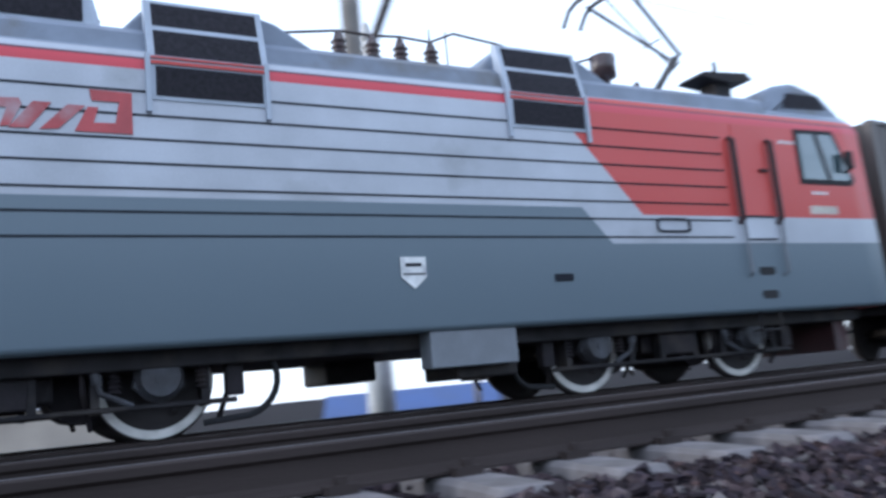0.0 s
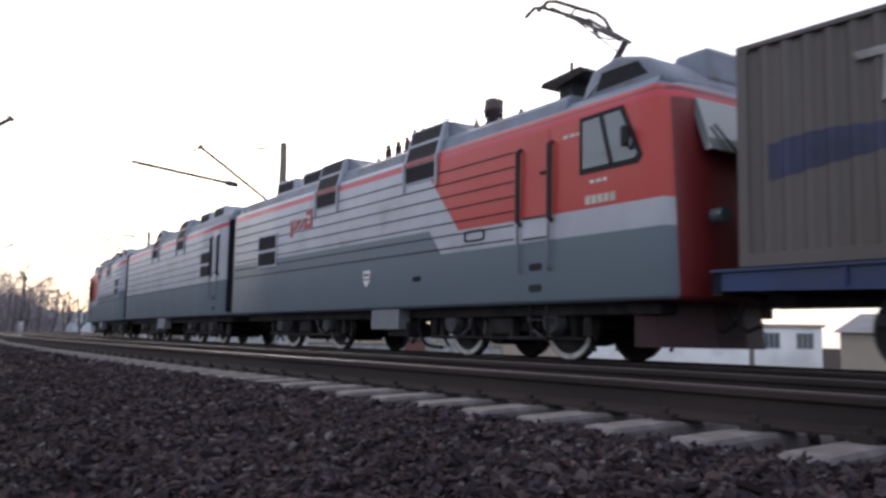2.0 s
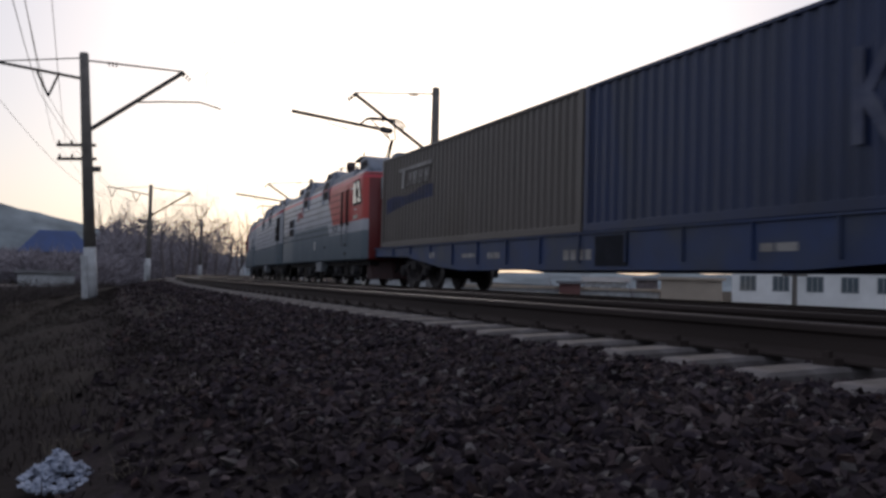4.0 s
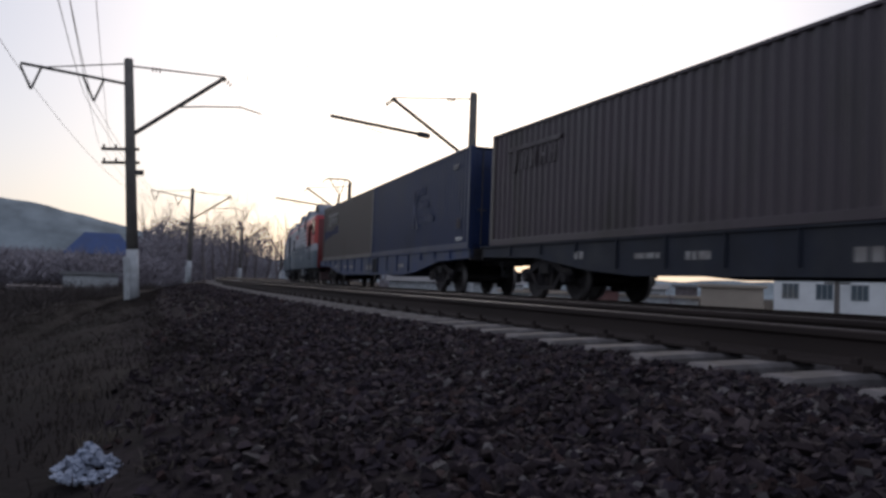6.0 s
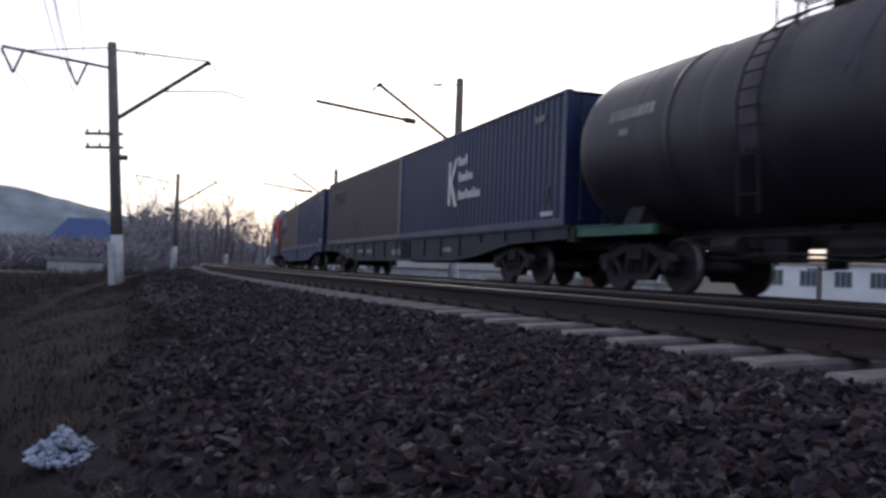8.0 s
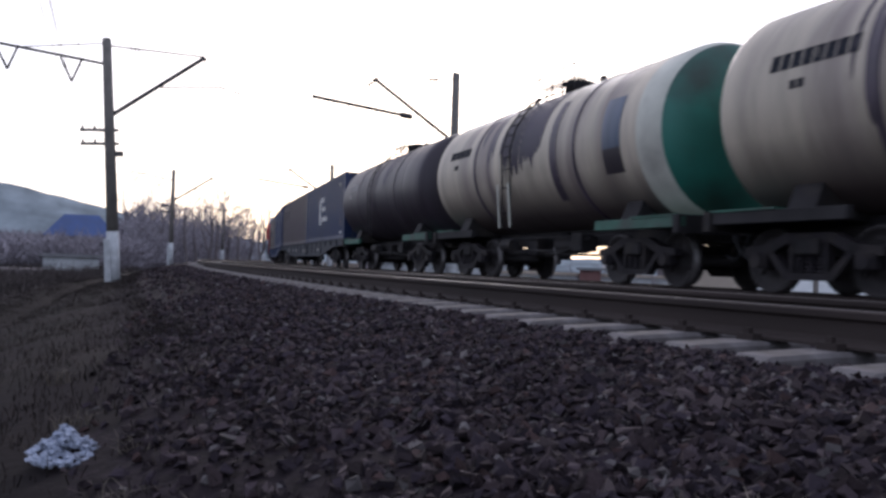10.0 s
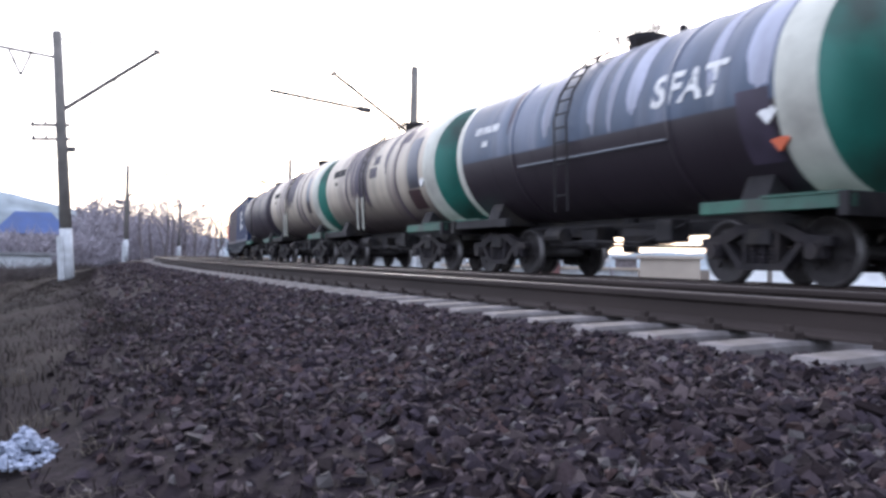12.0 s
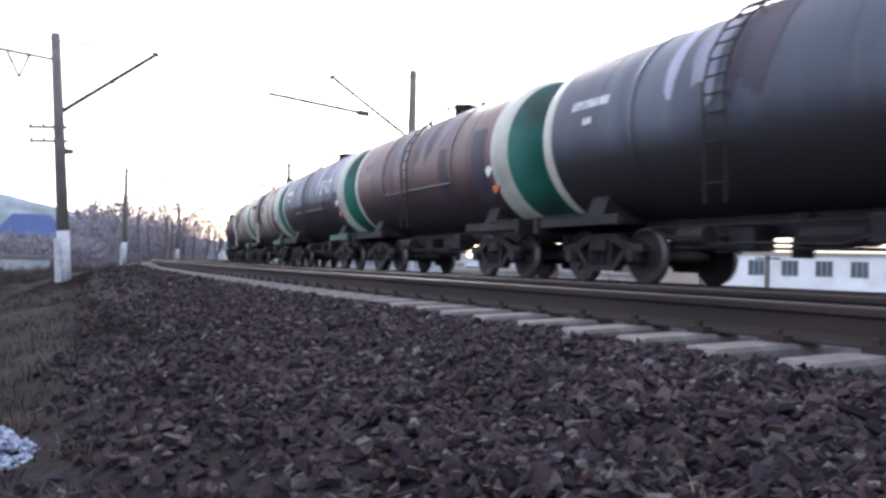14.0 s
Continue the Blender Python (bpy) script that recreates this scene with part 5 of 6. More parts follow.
def trade_mark(c, x, z, size, mat):
    """Slanted block of bars that stands for a company mark on a box."""
    yy = 1.226

    def stroke(pts):
        prism(bm, pts, "Y", yy - 0.02, yy + 0.003)

    bm = B()
    stroke([(x + 0.1, z), (x - 2.65, z), (x - 2.60, z - 0.10), (x + 0.05, z - 0.10)])
    stroke([(x - 0.25, z - 0.10), (x - 0.50, z - 0.10), (x - 0.40, z - 0.62), (x - 0.22, z - 0.62)])
    for k in range(4):
        a = x - 0.72 - k * 0.47
        stroke([(a, z - 0.18), (a - 0.10, z - 0.18), (a - 0.06, z - 0.58), (a + 0.02, z - 0.58)])
        stroke([(a - 0.20, z - 0.18), (a - 0.30, z - 0.18), (a - 0.26, z - 0.58), (a - 0.18, z - 0.58)])
        stroke([(a - 0.10, z - 0.32), (a - 0.20, z - 0.32), (a - 0.20, z - 0.40), (a - 0.10, z - 0.40)])
    return part("company_mark", bm, mat, c, "worn pale company mark")


flat_wagon("blueframe", 21.95, "blue eighty-foot container wagon with deep side sills")
c1 = container("beige corrugated shipping container on the blue wagon", "beige", 15.78)
c2 = container("blue corrugated shipping container with a white mark", "blue", 28.05)
flat_wagon("greyframe", 48.33, "grey eighty-foot container wagon with deep side sills")
c3 = container("brown corrugated shipping container with a faded mark", "brown", 42.16)
c4 = container("blue corrugated shipping container lettered in white", "blue", 54.40)
for c, mm in ((c1, M["faded"]), (c3, M["rubbed"])):
    trade_mark(c, 4.45 if c is c1 else 5.1, 3.66, 0.95, mm)
bm = B()      # blue sweep below the pale mark, on the folds of the sheet
fold = 11.91 / 42
xa, xb = -5.955 + 27 * fold, -5.955 + 41 * fold
corrugated(bm, xa, xb, 1.2035, 2.5, 2.9, 0.048, 1)
for v in bm.verts:
    f = (v.co.x - xa) / (xb - xa)
    v.co.z = 2.62 - 0.30 * f * f if v.co.z < 2.7 else 2.98 - 0.22 * f + 0.06 * math.sin(f * 9)
part("mark_sweep", bm, M["sweep"], c1, "faded blue sweep under the company mark")
for c, sh, ink in ((c2, -1.35, M["ghost"]), (c4, 0.0, M["white"])):
    bm = B()
    prism(bm, [(sh + a, z) for a, z in ((1.15, 3.35), (0.98, 3.35), (0.98, 2.85), (0.62, 3.40), (0.42, 3.40), (0.84, 2.75), (0.40, 2.05), (0.62, 2.05), (0.98, 2.58), (0.98, 2.10), (1.15, 2.10))], "Y", 1.21, 1.226)
    bmesh.ops.triangulate(bm, faces=bm.faces)
    part("company_mark", bm, ink, c, "company mark on the blue side")
    for t, z, a in ((4, 3.16, 0.36), (6, 2.72, 0.30), (9, 2.22, 0.30)):
        bars(c, sh + a, z, 1.222, (0.13,) * t, 0.27, ink, "company_lettering", 0.055, 0.3)
    bars(c, -5.05, 1.85, 1.222, (0.10, 0.10), 0.3, M["rubbed"], gap=0.08)
    bars(c, -5.0, 1.5, 1.222, (0.1, 0.1, 0.1, 0.1), 0.1, M["white"])
    bars(c, -4.6, 3.6, 1.222, (0.12, 0.12, 0.12), 0.14, M["faded"])

# ---- tank wagons ----
TANK_R, TANK_Z, TANK_L = 1.6, 2.70, 5.05


def tank_wagon(centre, paint, label, frame="blackframe", rear_end=None, front_ring=None, rear_ring=None, bands=(), marks=None):
    """Four-axle tank wagon: domed barrel with seams, hatch platform, ladders, straps, centre sill, two bogies."""
    w = thing("tank_wagon", label, "tank wagon", "tank wagons")
    bm = B()
    prof, mis = [], []
    dish = (0.06, 0.3, 0.52, 0.7, 0.80, 0.86, 0.91, 0.95, 0.98, 1.0)
    for a in dish:       # rear dome (towards -x)
        prof.append((-TANK_L - 0.52 * (1 - a ** 2.3) ** 0.5, TANK_R * a))
    for x in (-TANK_L + 0.46, -3.2, -1.6, 0, 1.6, 3.2, TANK_L - 0.22, TANK_L):
        prof.append((x, TANK_R))
    for a in dish[-2::-1]:
        prof.append((TANK_L + 0.52 * (1 - a ** 2.3) ** 0.5, TANK_R * a))
    for i in range(len(prof) - 1):
        xm = (prof[i][0] + prof[i + 1][0]) / 2
        m = 0
        if rear_end and xm < -TANK_L - 0.2:
            m = 1
        elif rear_ring and xm < -TANK_L + 0.4:
            m = 2
        elif front_ring and TANK_L - 0.24 < xm < TANK_L + 0.06:
            m = 3
        mis.append(m)
    lathe(bm, prof, (0, 0, TANK_Z), "X", 56, mis)
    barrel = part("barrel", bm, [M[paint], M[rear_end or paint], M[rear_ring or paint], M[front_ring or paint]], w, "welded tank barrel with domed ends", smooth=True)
    for x in (-3.4, -1.7, 0.0, 1.7, 3.4):      # weld seams
        bm = B()
        lathe(bm, ((x - 0.012, TANK_R - 0.01), (x - 0.006, TANK_R + 0.006), (x + 0.006, TANK_R + 0.006), (x + 0.012, TANK_R - 0.01)), (0, 0, TANK_Z), "X", 56)
        part("weld_seam", bm, M[paint], barrel, smooth=True)
    for x0, x1, a0, a1, mat in bands:           # oil runs, plates and pale stripes laid on the shell
        bm = B()
        rng = random.Random(int(x0 * 100 + a0))
        ragged = a1 > 45
        cols = max(int((x1 - x0) / 0.03), 6) if ragged else 1
        n = 14
        seed = rng.uniform(0, 50)
        drift = rng.uniform(-0.05, 0.05)
        rows = []
        for k in range(cols + 1):
            f = k / cols
            x = x0 + (x1 - x0) * f
            low = a0
            if ragged:
                low += 16 * noise.noise(Vector((x * 5, seed, 0))) + 9 * noise.noise(Vector((x * 17, seed, 3))) + 34 * max(abs(f - 0.5) * 2 - 0.55, 0)
            row = []
            for i in range(n + 1):
                ang = radians(low + (a1 - low) * i / n)
                r = TANK_R + 0.006
                slip = drift * (1 - i / n) + 0.02 * noise.noise(Vector((i * 0.5, seed, 9))) if ragged else 0
                row.append(bm.verts.new((x + slip, math.cos(ang) * r, TANK_Z + math.sin(ang) * r)))
            rows.append(row)
        for p, q in zip(rows, rows[1:]):
            for i in range(n):
                bm.faces.new((p[i], q[i], q[i + 1], p[i + 1]))
        part("oil_run" if ragged else "painted_panel", bm, M[mat], barrel, smooth=True)
    for x in (-2.45, 2.45):                      # hold-down straps
        bm = B()
        lathe(bm, ((x - 0.05, TANK_R - 0.005), (x - 0.05, TANK_R + 0.018), (x + 0.05, TANK_R + 0.018), (x + 0.05, TANK_R - 0.005)), (0, 0, TANK_Z), "X", 56)
        part("strap", bm, M["oil"] if paint == "tank_cream" else M[paint], w, smooth=True)
    # hatch, platform, ladders
    bm = B()
    lathe(bm, ((TANK_Z + TANK_R - 0.1, 0.36), (TANK_Z + TANK_R + 0.18, 0.36), (TANK_Z + TANK_R + 0.24, 0.40), (TANK_Z + TANK_R + 0.30, 0.22)), (0.1, 0, 0), "Z", 20)
    part("hatch", bm, M["steel"], w, smooth=True)
    for k in (-0.75, 0.75):
        bm = B()
        for q in range(4):
            box(bm, -1.25, 0.45, k - 0.165 + q * 0.10, k - 0.135 + q * 0.10, TANK_Z + TANK_R + 0.05, TANK_Z + TANK_R + 0.07)
        for x in (-1.15, -0.4, 0.35):
            rod(bm, (x, k * 1.0, TANK_Z + 1.3), (x, k * 1.0, TANK_Z + TANK_R + 0.06), 0.022, seg=6)
        part("walkway", bm, M["steel"], w, "narrow roof walkway beside the hatch")
    bm = B()
    zt = TANK_Z + TANK_R
    pipe(bm, [(-1.2, 0.9, zt - 0.2), (-1.2, 0.9, zt + 0.36), (-0.2, 0.9, zt + 0.36), (-0.2, 0.9, zt - 0.2)], 0.02)
    rod(bm, (-0.7, 0.9, zt - 0.2), (-0.7, 0.9, zt + 0.36), 0.016, seg=6)
    pipe(bm, [(0.25, 1.0, zt - 0.35), (0.25, 1.0, zt + 0.30), (0.45, 0.8, zt + 0.34), (0.67, 1.0, zt + 0.30), (0.67, 1.0, zt - 0.35)], 0.02)
    part("hatch_rail", bm, M["steel"], w)
    bm = B()
    lathe(bm, ((zt - 0.05, 0.09), (zt + 0.20, 0.09), (zt + 0.24, 0.05)), (-0.9, 0, 0), "Z", 12)
    part("vent_valve", bm, M["steel"], w)
    for way in (-1, 1):
        bm = B()
        arc = [(way * (TANK_R + 0.10) * math.cos(radians(a)), TANK_Z + (TANK_R + 0.10) * math.sin(radians(a))) for a in (78, 60, 42, 24, 6, -12)] + [(way * 1.62, 1.2)]
        for x in (0.25, 0.67):
            pipe(bm, [(x, yy, zz) for yy, zz in arc], 0.02)
        for (ya, za), (yb, zb) in zip(arc, arc[1:]):
            for f in (0.25, 0.75):
                p = (ya + (yb - ya) * f, za + (zb - za) * f)
                rod(bm, (0.25, *p), (0.67, *p), 0.016, seg=6)
        lad = part("ladder", bm, M["steel"], w, "steel ladder bent over the barrel")
        if paint == "tank_cream":
            for x in (0.18, 0.74):
                bm = B()
                rod(bm, (x, way * 1.66, 1.16), (x + 0.05, way * 1.72, 2.15), 0.026, seg=8)
                part("ladder_foot", bm, M["cream_ring"], lad, "pale painted ladder foot")
    bm = B()
    box(bm, -5.65, 5.65, -0.26, 0.26, 0.78, 1.14, 0.02)
    for x in (-3.9, 3.9):
        prism(bm, [(-1.30, 1.05), (-1.08, 1.56), (-0.70, 1.30), (0, 1.12), (0.70, 1.30), (1.08, 1.56), (1.30, 1.05)], "X", x - 0.25, x + 0.25)
    for e in (-1, 1):
        box(bm, min(e * 5.5, e * 5.64), max(e * 5.5, e * 5.64), -1.45, 1.45, 0.90, 1.20)
    part("centre_sill", bm, M["steel"], w)
    for way in (-1, 1):
        for e in (-1, 1):
            bm = B()
            box(bm, min(e * 3.0, e * 5.64), max(e * 3.0, e * 5.64), min(way * 1.28, way * 1.40), max(way * 1.28, way * 1.40), 1.00, 1.18, 0.01)
            part("side_beam", bm, M[frame if e < 0 or paint == "tank_dark" else "blackframe"], w)
            bm = B()
            box(bm, min(e * 4.2, e * 5.55), max(e * 4.2, e * 5.55), min(way * 0.3, way * 1.42), max(way * 0.3, way * 1.42), 1.185, 1.215)
            part("end_platform", bm, M[frame], w)
    bm = B()
    rod(bm, (-1.3, 0.55, 0.80), (-0.2, 0.55, 0.80), 0.20, seg=14)
    box(bm, 0.6, 1.1, 0.3, 0.75, 0.55, 0.95, 0.03)
    rod(bm, (1.9, 0.0, 0.55), (1.9, 0.0, 1.15), 0.20, seg=12)
    rod(bm, (0.1, 0.3, 0.46), (0.1, 0.3, 1.1), 0.16, seg=12)
    box(bm, -2.0, -1.6, 0.7, 1.1, 0.62, 1.0, 0.03)
    rod(bm, (1.2, 1.05, 0.78), (1.75, 1.05, 0.78), 0.15, seg=12)
    pipe(bm, [(-2.2, 1.0, 0.9), (-1.2, 1.05, 0.62), (0.4, 1.05, 0.66), (1.5, 1.05, 0.62), (2.6, 1.0, 0.9)], 0.025)
    pipe(bm, [(-3.0, 0.8, 0.95), (3.0, 0.8, 0.95)], 0.022)
    pipe(bm, [(-2.5, 0.6, 0.55), (2.6, 0.6, 0.62)], 0.03)
    part("brake_gear", bm, M["steel"], w)
    if paint in ("tank_navy", "tank_brown"):
        bm = B()
        pipe(bm, [(-2.4, 1.58, 2.18), (2.2, 1.58, 2.18)], 0.02)
        part("side_conduit", bm, M["boxgrey"], w, "thin pale conduit along the barrel")
    for x in (-3.9, 3.9):
        freight_bogie(w, x, M["oily"])
    for e in (-1, 1):
        coupler(w, e * 5.64, e)
    if marks:
        marks(w)
    ROLLING.append((w, centre, 3.9))
    return w


def shell_y(z):
    return math.sqrt(max(TANK_R ** 2 - (z - TANK_Z) ** 2, 0.01)) + 0.008


def small_marks(w, mat="white", big=1.15):
    for z, x, ws, h in ((3.05, 4.2, (0.09 * big,) * 8, 0.14 * big), (2.76, 3.8, (0.10, 0.10), 0.12)):
        bm = B()
        for k in ws:
            prism(bm, [(shell_y(z) - 0.01, z), (shell_y(z), z), (shell_y(z + h), z + h), (shell_y(z + h) - 0.01, z + h)], "X", x - k, x)
            x -= k + 0.035
        part("running_number", bm, M[mat], w)["kind"] = "stuff"


def placards(w, orange=True):
    for z, x, mat, nm in ((2.30, -4.45, "white", "warning_placard"), (1.94, -4.55, "orange", "danger_placard"))[:2 if orange else 1]:
        bm = B()
        yy = shell_y(z)
        prism(bm, [(x - 0.16, z), (x, z + 0.16), (x + 0.16, z), (x, z - 0.16)], "Y", yy - 0.03, yy + 0.01)
        part(nm, bm, M[mat], w)


def big_letters(w):
    placards(w)
    small_marks(w)
    me = lettering(w, "SFAT", -2.05, 0, 0, 0.68, 1, M["white"], shear=0.2, squeeze=1.05, weight=0.03, label="large white letters on the barrel").data
    for v in me.vertices:      # bend the word round the barrel
        a = radians(0.5) + (v.co.z) / TANK_R
        r = TANK_R + 0.010 + v.co.y * 0.5
        v.co.y, v.co.z = r * math.cos(a), TANK_Z + r * math.sin(a)


tank_wagon(67.0, "tank_dark", "dark brown tank wagon stained with oil on a green frame", "greenframe", marks=lambda w: small_marks(w, "faded", 1.5), bands=((0.3, 0.9, -20, 88, "oil"), (-1.4, -0.9, 10, 88, "plum")))
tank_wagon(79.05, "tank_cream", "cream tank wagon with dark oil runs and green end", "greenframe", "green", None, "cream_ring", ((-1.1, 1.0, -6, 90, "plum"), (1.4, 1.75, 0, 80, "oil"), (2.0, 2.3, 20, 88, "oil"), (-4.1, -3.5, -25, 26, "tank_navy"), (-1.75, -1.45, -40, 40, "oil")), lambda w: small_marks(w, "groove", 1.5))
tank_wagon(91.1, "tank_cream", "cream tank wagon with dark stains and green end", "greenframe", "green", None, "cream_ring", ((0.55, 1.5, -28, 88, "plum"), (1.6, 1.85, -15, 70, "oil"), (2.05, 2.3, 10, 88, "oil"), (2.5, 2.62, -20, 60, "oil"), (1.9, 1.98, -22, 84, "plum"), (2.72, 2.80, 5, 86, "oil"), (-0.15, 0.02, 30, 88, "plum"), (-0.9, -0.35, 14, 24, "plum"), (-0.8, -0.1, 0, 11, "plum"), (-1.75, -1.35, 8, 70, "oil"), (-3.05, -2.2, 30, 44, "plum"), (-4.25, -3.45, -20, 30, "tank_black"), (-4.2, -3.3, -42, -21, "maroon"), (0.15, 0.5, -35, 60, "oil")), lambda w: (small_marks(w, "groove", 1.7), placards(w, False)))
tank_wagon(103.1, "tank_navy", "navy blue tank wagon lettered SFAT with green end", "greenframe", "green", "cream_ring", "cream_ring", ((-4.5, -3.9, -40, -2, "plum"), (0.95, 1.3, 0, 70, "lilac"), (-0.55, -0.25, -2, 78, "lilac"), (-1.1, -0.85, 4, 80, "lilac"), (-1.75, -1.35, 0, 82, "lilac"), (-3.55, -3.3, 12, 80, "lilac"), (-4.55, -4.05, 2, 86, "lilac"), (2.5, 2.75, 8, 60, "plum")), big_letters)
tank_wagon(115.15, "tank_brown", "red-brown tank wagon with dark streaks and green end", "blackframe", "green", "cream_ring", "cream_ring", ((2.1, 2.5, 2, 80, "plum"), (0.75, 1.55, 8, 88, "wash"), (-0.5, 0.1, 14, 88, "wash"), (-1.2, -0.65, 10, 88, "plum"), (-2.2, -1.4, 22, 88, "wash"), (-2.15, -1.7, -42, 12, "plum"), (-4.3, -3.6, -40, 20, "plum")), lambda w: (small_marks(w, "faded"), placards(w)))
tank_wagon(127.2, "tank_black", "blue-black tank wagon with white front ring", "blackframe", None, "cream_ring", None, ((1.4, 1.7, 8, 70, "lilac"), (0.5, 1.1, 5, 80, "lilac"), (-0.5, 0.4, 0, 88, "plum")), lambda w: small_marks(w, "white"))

# ---- line-side masts and wires ----
MAST_TOP, WIRE_Z, CARRIER_Z = 8.87, 6.75, 8.30


def mast(s, off, way, group, foot, feeder, lean=0.0):
    """Tapered concrete mast with an inclined bracket towards the track (way +1 or -1 in off), whitewashed foot."""
    at, a = on_line(s, off, foot)
    m = thing("catenary_mast", "weathered concrete catenary mast with steel bracket and whitewashed foot", "mast", group)
    m.matrix_world = Matrix.Translation(on_line(s, off - 0.16 * lean, foot)[0]) @ Matrix.Rotation(a, 4, "Z") @ Matrix.Rotation(radians(-lean), 4, "X")
    h = MAST_TOP - foot
    bm = B()
    lathe(bm, ((-0.4, 0.25), (2.1, 0.235)), (0, 0, 0), "Z", 20)
    part("whitewashed_foot", bm, M["whitewash"], m, "peeling whitewash", smooth=True)
    bm = B()
    lathe(bm, ((2.1, 0.232), (h - 0.05, 0.175), (h, 0.15)), (0, 0, 0), "Z", 20)
    part("shaft", bm, M["pole"], m, smooth=True)
    if feeder:
        bm = B()
        box(bm, -0.28, -0.16, 0.1, 0.34, -0.3, 1.8, 0.02)
        part("stub", bm, M["whitewash"], m)
    bm = B()
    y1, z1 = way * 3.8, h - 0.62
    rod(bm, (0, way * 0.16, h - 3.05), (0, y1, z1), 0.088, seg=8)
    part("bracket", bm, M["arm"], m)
    bm = B()
    pipe(bm, [(0, way * 0.15, h - 0.30), (0, y1, z1 + 0.02)], 0.036)
    part("stay", bm, M["arm"], m)
    for f in (0.22,):
        bm = B()
        for k in range(3):
            p = Vector((0, way * (0.9 + 0.14 * k), h - 0.30 - 0.11 * (0.9 + 0.14 * k)))
            rod(bm, p, p + Vector((0, way * 0.05, 0)), 0.10, seg=10)
        part("stay_insulator", bm, M["porcelain"], m)
    bm = B()
    for k in range(3):
        p = Vector((0, y1 + way * 0.10 * k, z1 - 0.10 - 0.09 * k))
        rod(bm, p, p + Vector((0, way * 0.04, -0.03)), 0.10, seg=10)
    part("suspension_insulator", bm, M["porcelain"], m)
    bm = B()
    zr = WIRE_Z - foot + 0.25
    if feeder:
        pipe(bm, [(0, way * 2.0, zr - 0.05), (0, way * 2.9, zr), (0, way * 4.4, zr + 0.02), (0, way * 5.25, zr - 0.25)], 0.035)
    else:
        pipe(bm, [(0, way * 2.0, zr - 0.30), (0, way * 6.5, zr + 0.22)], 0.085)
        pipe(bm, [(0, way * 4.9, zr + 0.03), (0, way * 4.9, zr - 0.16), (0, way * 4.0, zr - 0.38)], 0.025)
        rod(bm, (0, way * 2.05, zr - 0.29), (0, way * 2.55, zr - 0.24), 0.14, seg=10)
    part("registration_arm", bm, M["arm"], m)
    if feeder:
        bm = B()
        pipe(bm, [(0, 0.0, h - 1.05), (0, -way * 4.0, h - 0.35)], 0.06)
        pipe(bm, [(0, 0.0, h - 0.20), (0, -way * 3.2, h - 0.48)], 0.026)
        part("feeder_arm", bm, M["arm"], m)
        for y in (1.3, 3.6):
            bm = B()
            z = h - 1.05 + 0.7 * y / 4.0
            low = Vector((0, -way * (y + 0.05), z - 0.95))
            for d in (-0.38, 0.42):
                pipe(bm, [(0, -way * (y + d), z), low], 0.045)
            part("v_insulator", bm, M["arm"], m)
        for z in (h - 3.75, h - 4.3):
            bm = B()
            box(bm, -0.06, 0.06, min(-way * 1.1, way * 0.35), max(-way * 1.1, way * 0.35), z, z + 0.11)
            for y in (-1.0, -0.55):
                rod(bm, (0, way * y, z), (0, way * y, z + 0.24), 0.045, seg=6)
            part("cross_arm", bm, M["arm"], m)
        bm = B()
        box(bm, -0.1, 0.1, min(way * 0.15, way * 0.5), max(way * 0.15, way * 0.5), h - 4.75, h - 4.55)
        part("line_box", bm, M["arm"], m)
    return m


P_OFF, Q_OFF, SPAN = 4.856, -9.884, 52.17
P_AT, Q_AT = 39.70, (-2.4, 39.38, 79.39, 128.0, 176.0)
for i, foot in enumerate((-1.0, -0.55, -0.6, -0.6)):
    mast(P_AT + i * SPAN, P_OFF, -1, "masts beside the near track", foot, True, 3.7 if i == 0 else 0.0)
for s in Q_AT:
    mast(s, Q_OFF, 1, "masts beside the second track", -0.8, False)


def wire(name, label, stations, r, sag, drops=None):
    """A hanging wire through stations (chainage, off, z)."""
    cu = bpy.data.curves.new(name, "CURVE")
    cu.dimensions, cu.bevel_depth, cu.bevel_resolution = "3D", r, 1
    pts = []
    for (s0, o0, z0), (s1, o1, z1) in zip(stations, stations[1:]):
        for i in range(10):
            f = i / 10
            a, b = on_line(s0, o0, z0)[0], on_line(s1, o1, z1)[0]
            p = a.lerp(b, f)
            p.z -= sag * 4 * f * (1 - f)
            pts.append(p)
    pts.append(on_line(*stations[-1])[0])
    sp = cu.splines.new("POLY")
    sp.points.add(len(pts) - 1)
    for q, p in zip(sp.points, pts):
        q.co = (*p, 1)
    tmp = bpy.data.objects.new(name, cu)
    scene.collection.objects.link(tmp)
    me = bpy.data.meshes.new_from_object(tmp.evaluated_get(bpy.context.evaluated_depsgraph_get()))
    bpy.data.objects.remove(tmp)
    me.materials.append(M["wire"])
    ob = tagged(new(name, me), label, "overhead wire", "overhead wires")
    if drops:
        (low, s0, s1, n) = drops
        for i in range(n):
            bm = B()
            s = s0 + (s1 - s0) * (i + 0.5) / n
            k = (s - s0) / (s1 - s0)
            o = low[0] + (low[1] - low[0]) * k
            top = CARRIER_Z - 0.15 - sag * 4 * k * (1 - k)
            rod(bm, on_line(s, o, WIRE_Z)[0], on_line(s, o, top)[0], 0.008, seg=4)
            part("dropper", bm, M["wire"], ob)
    return ob


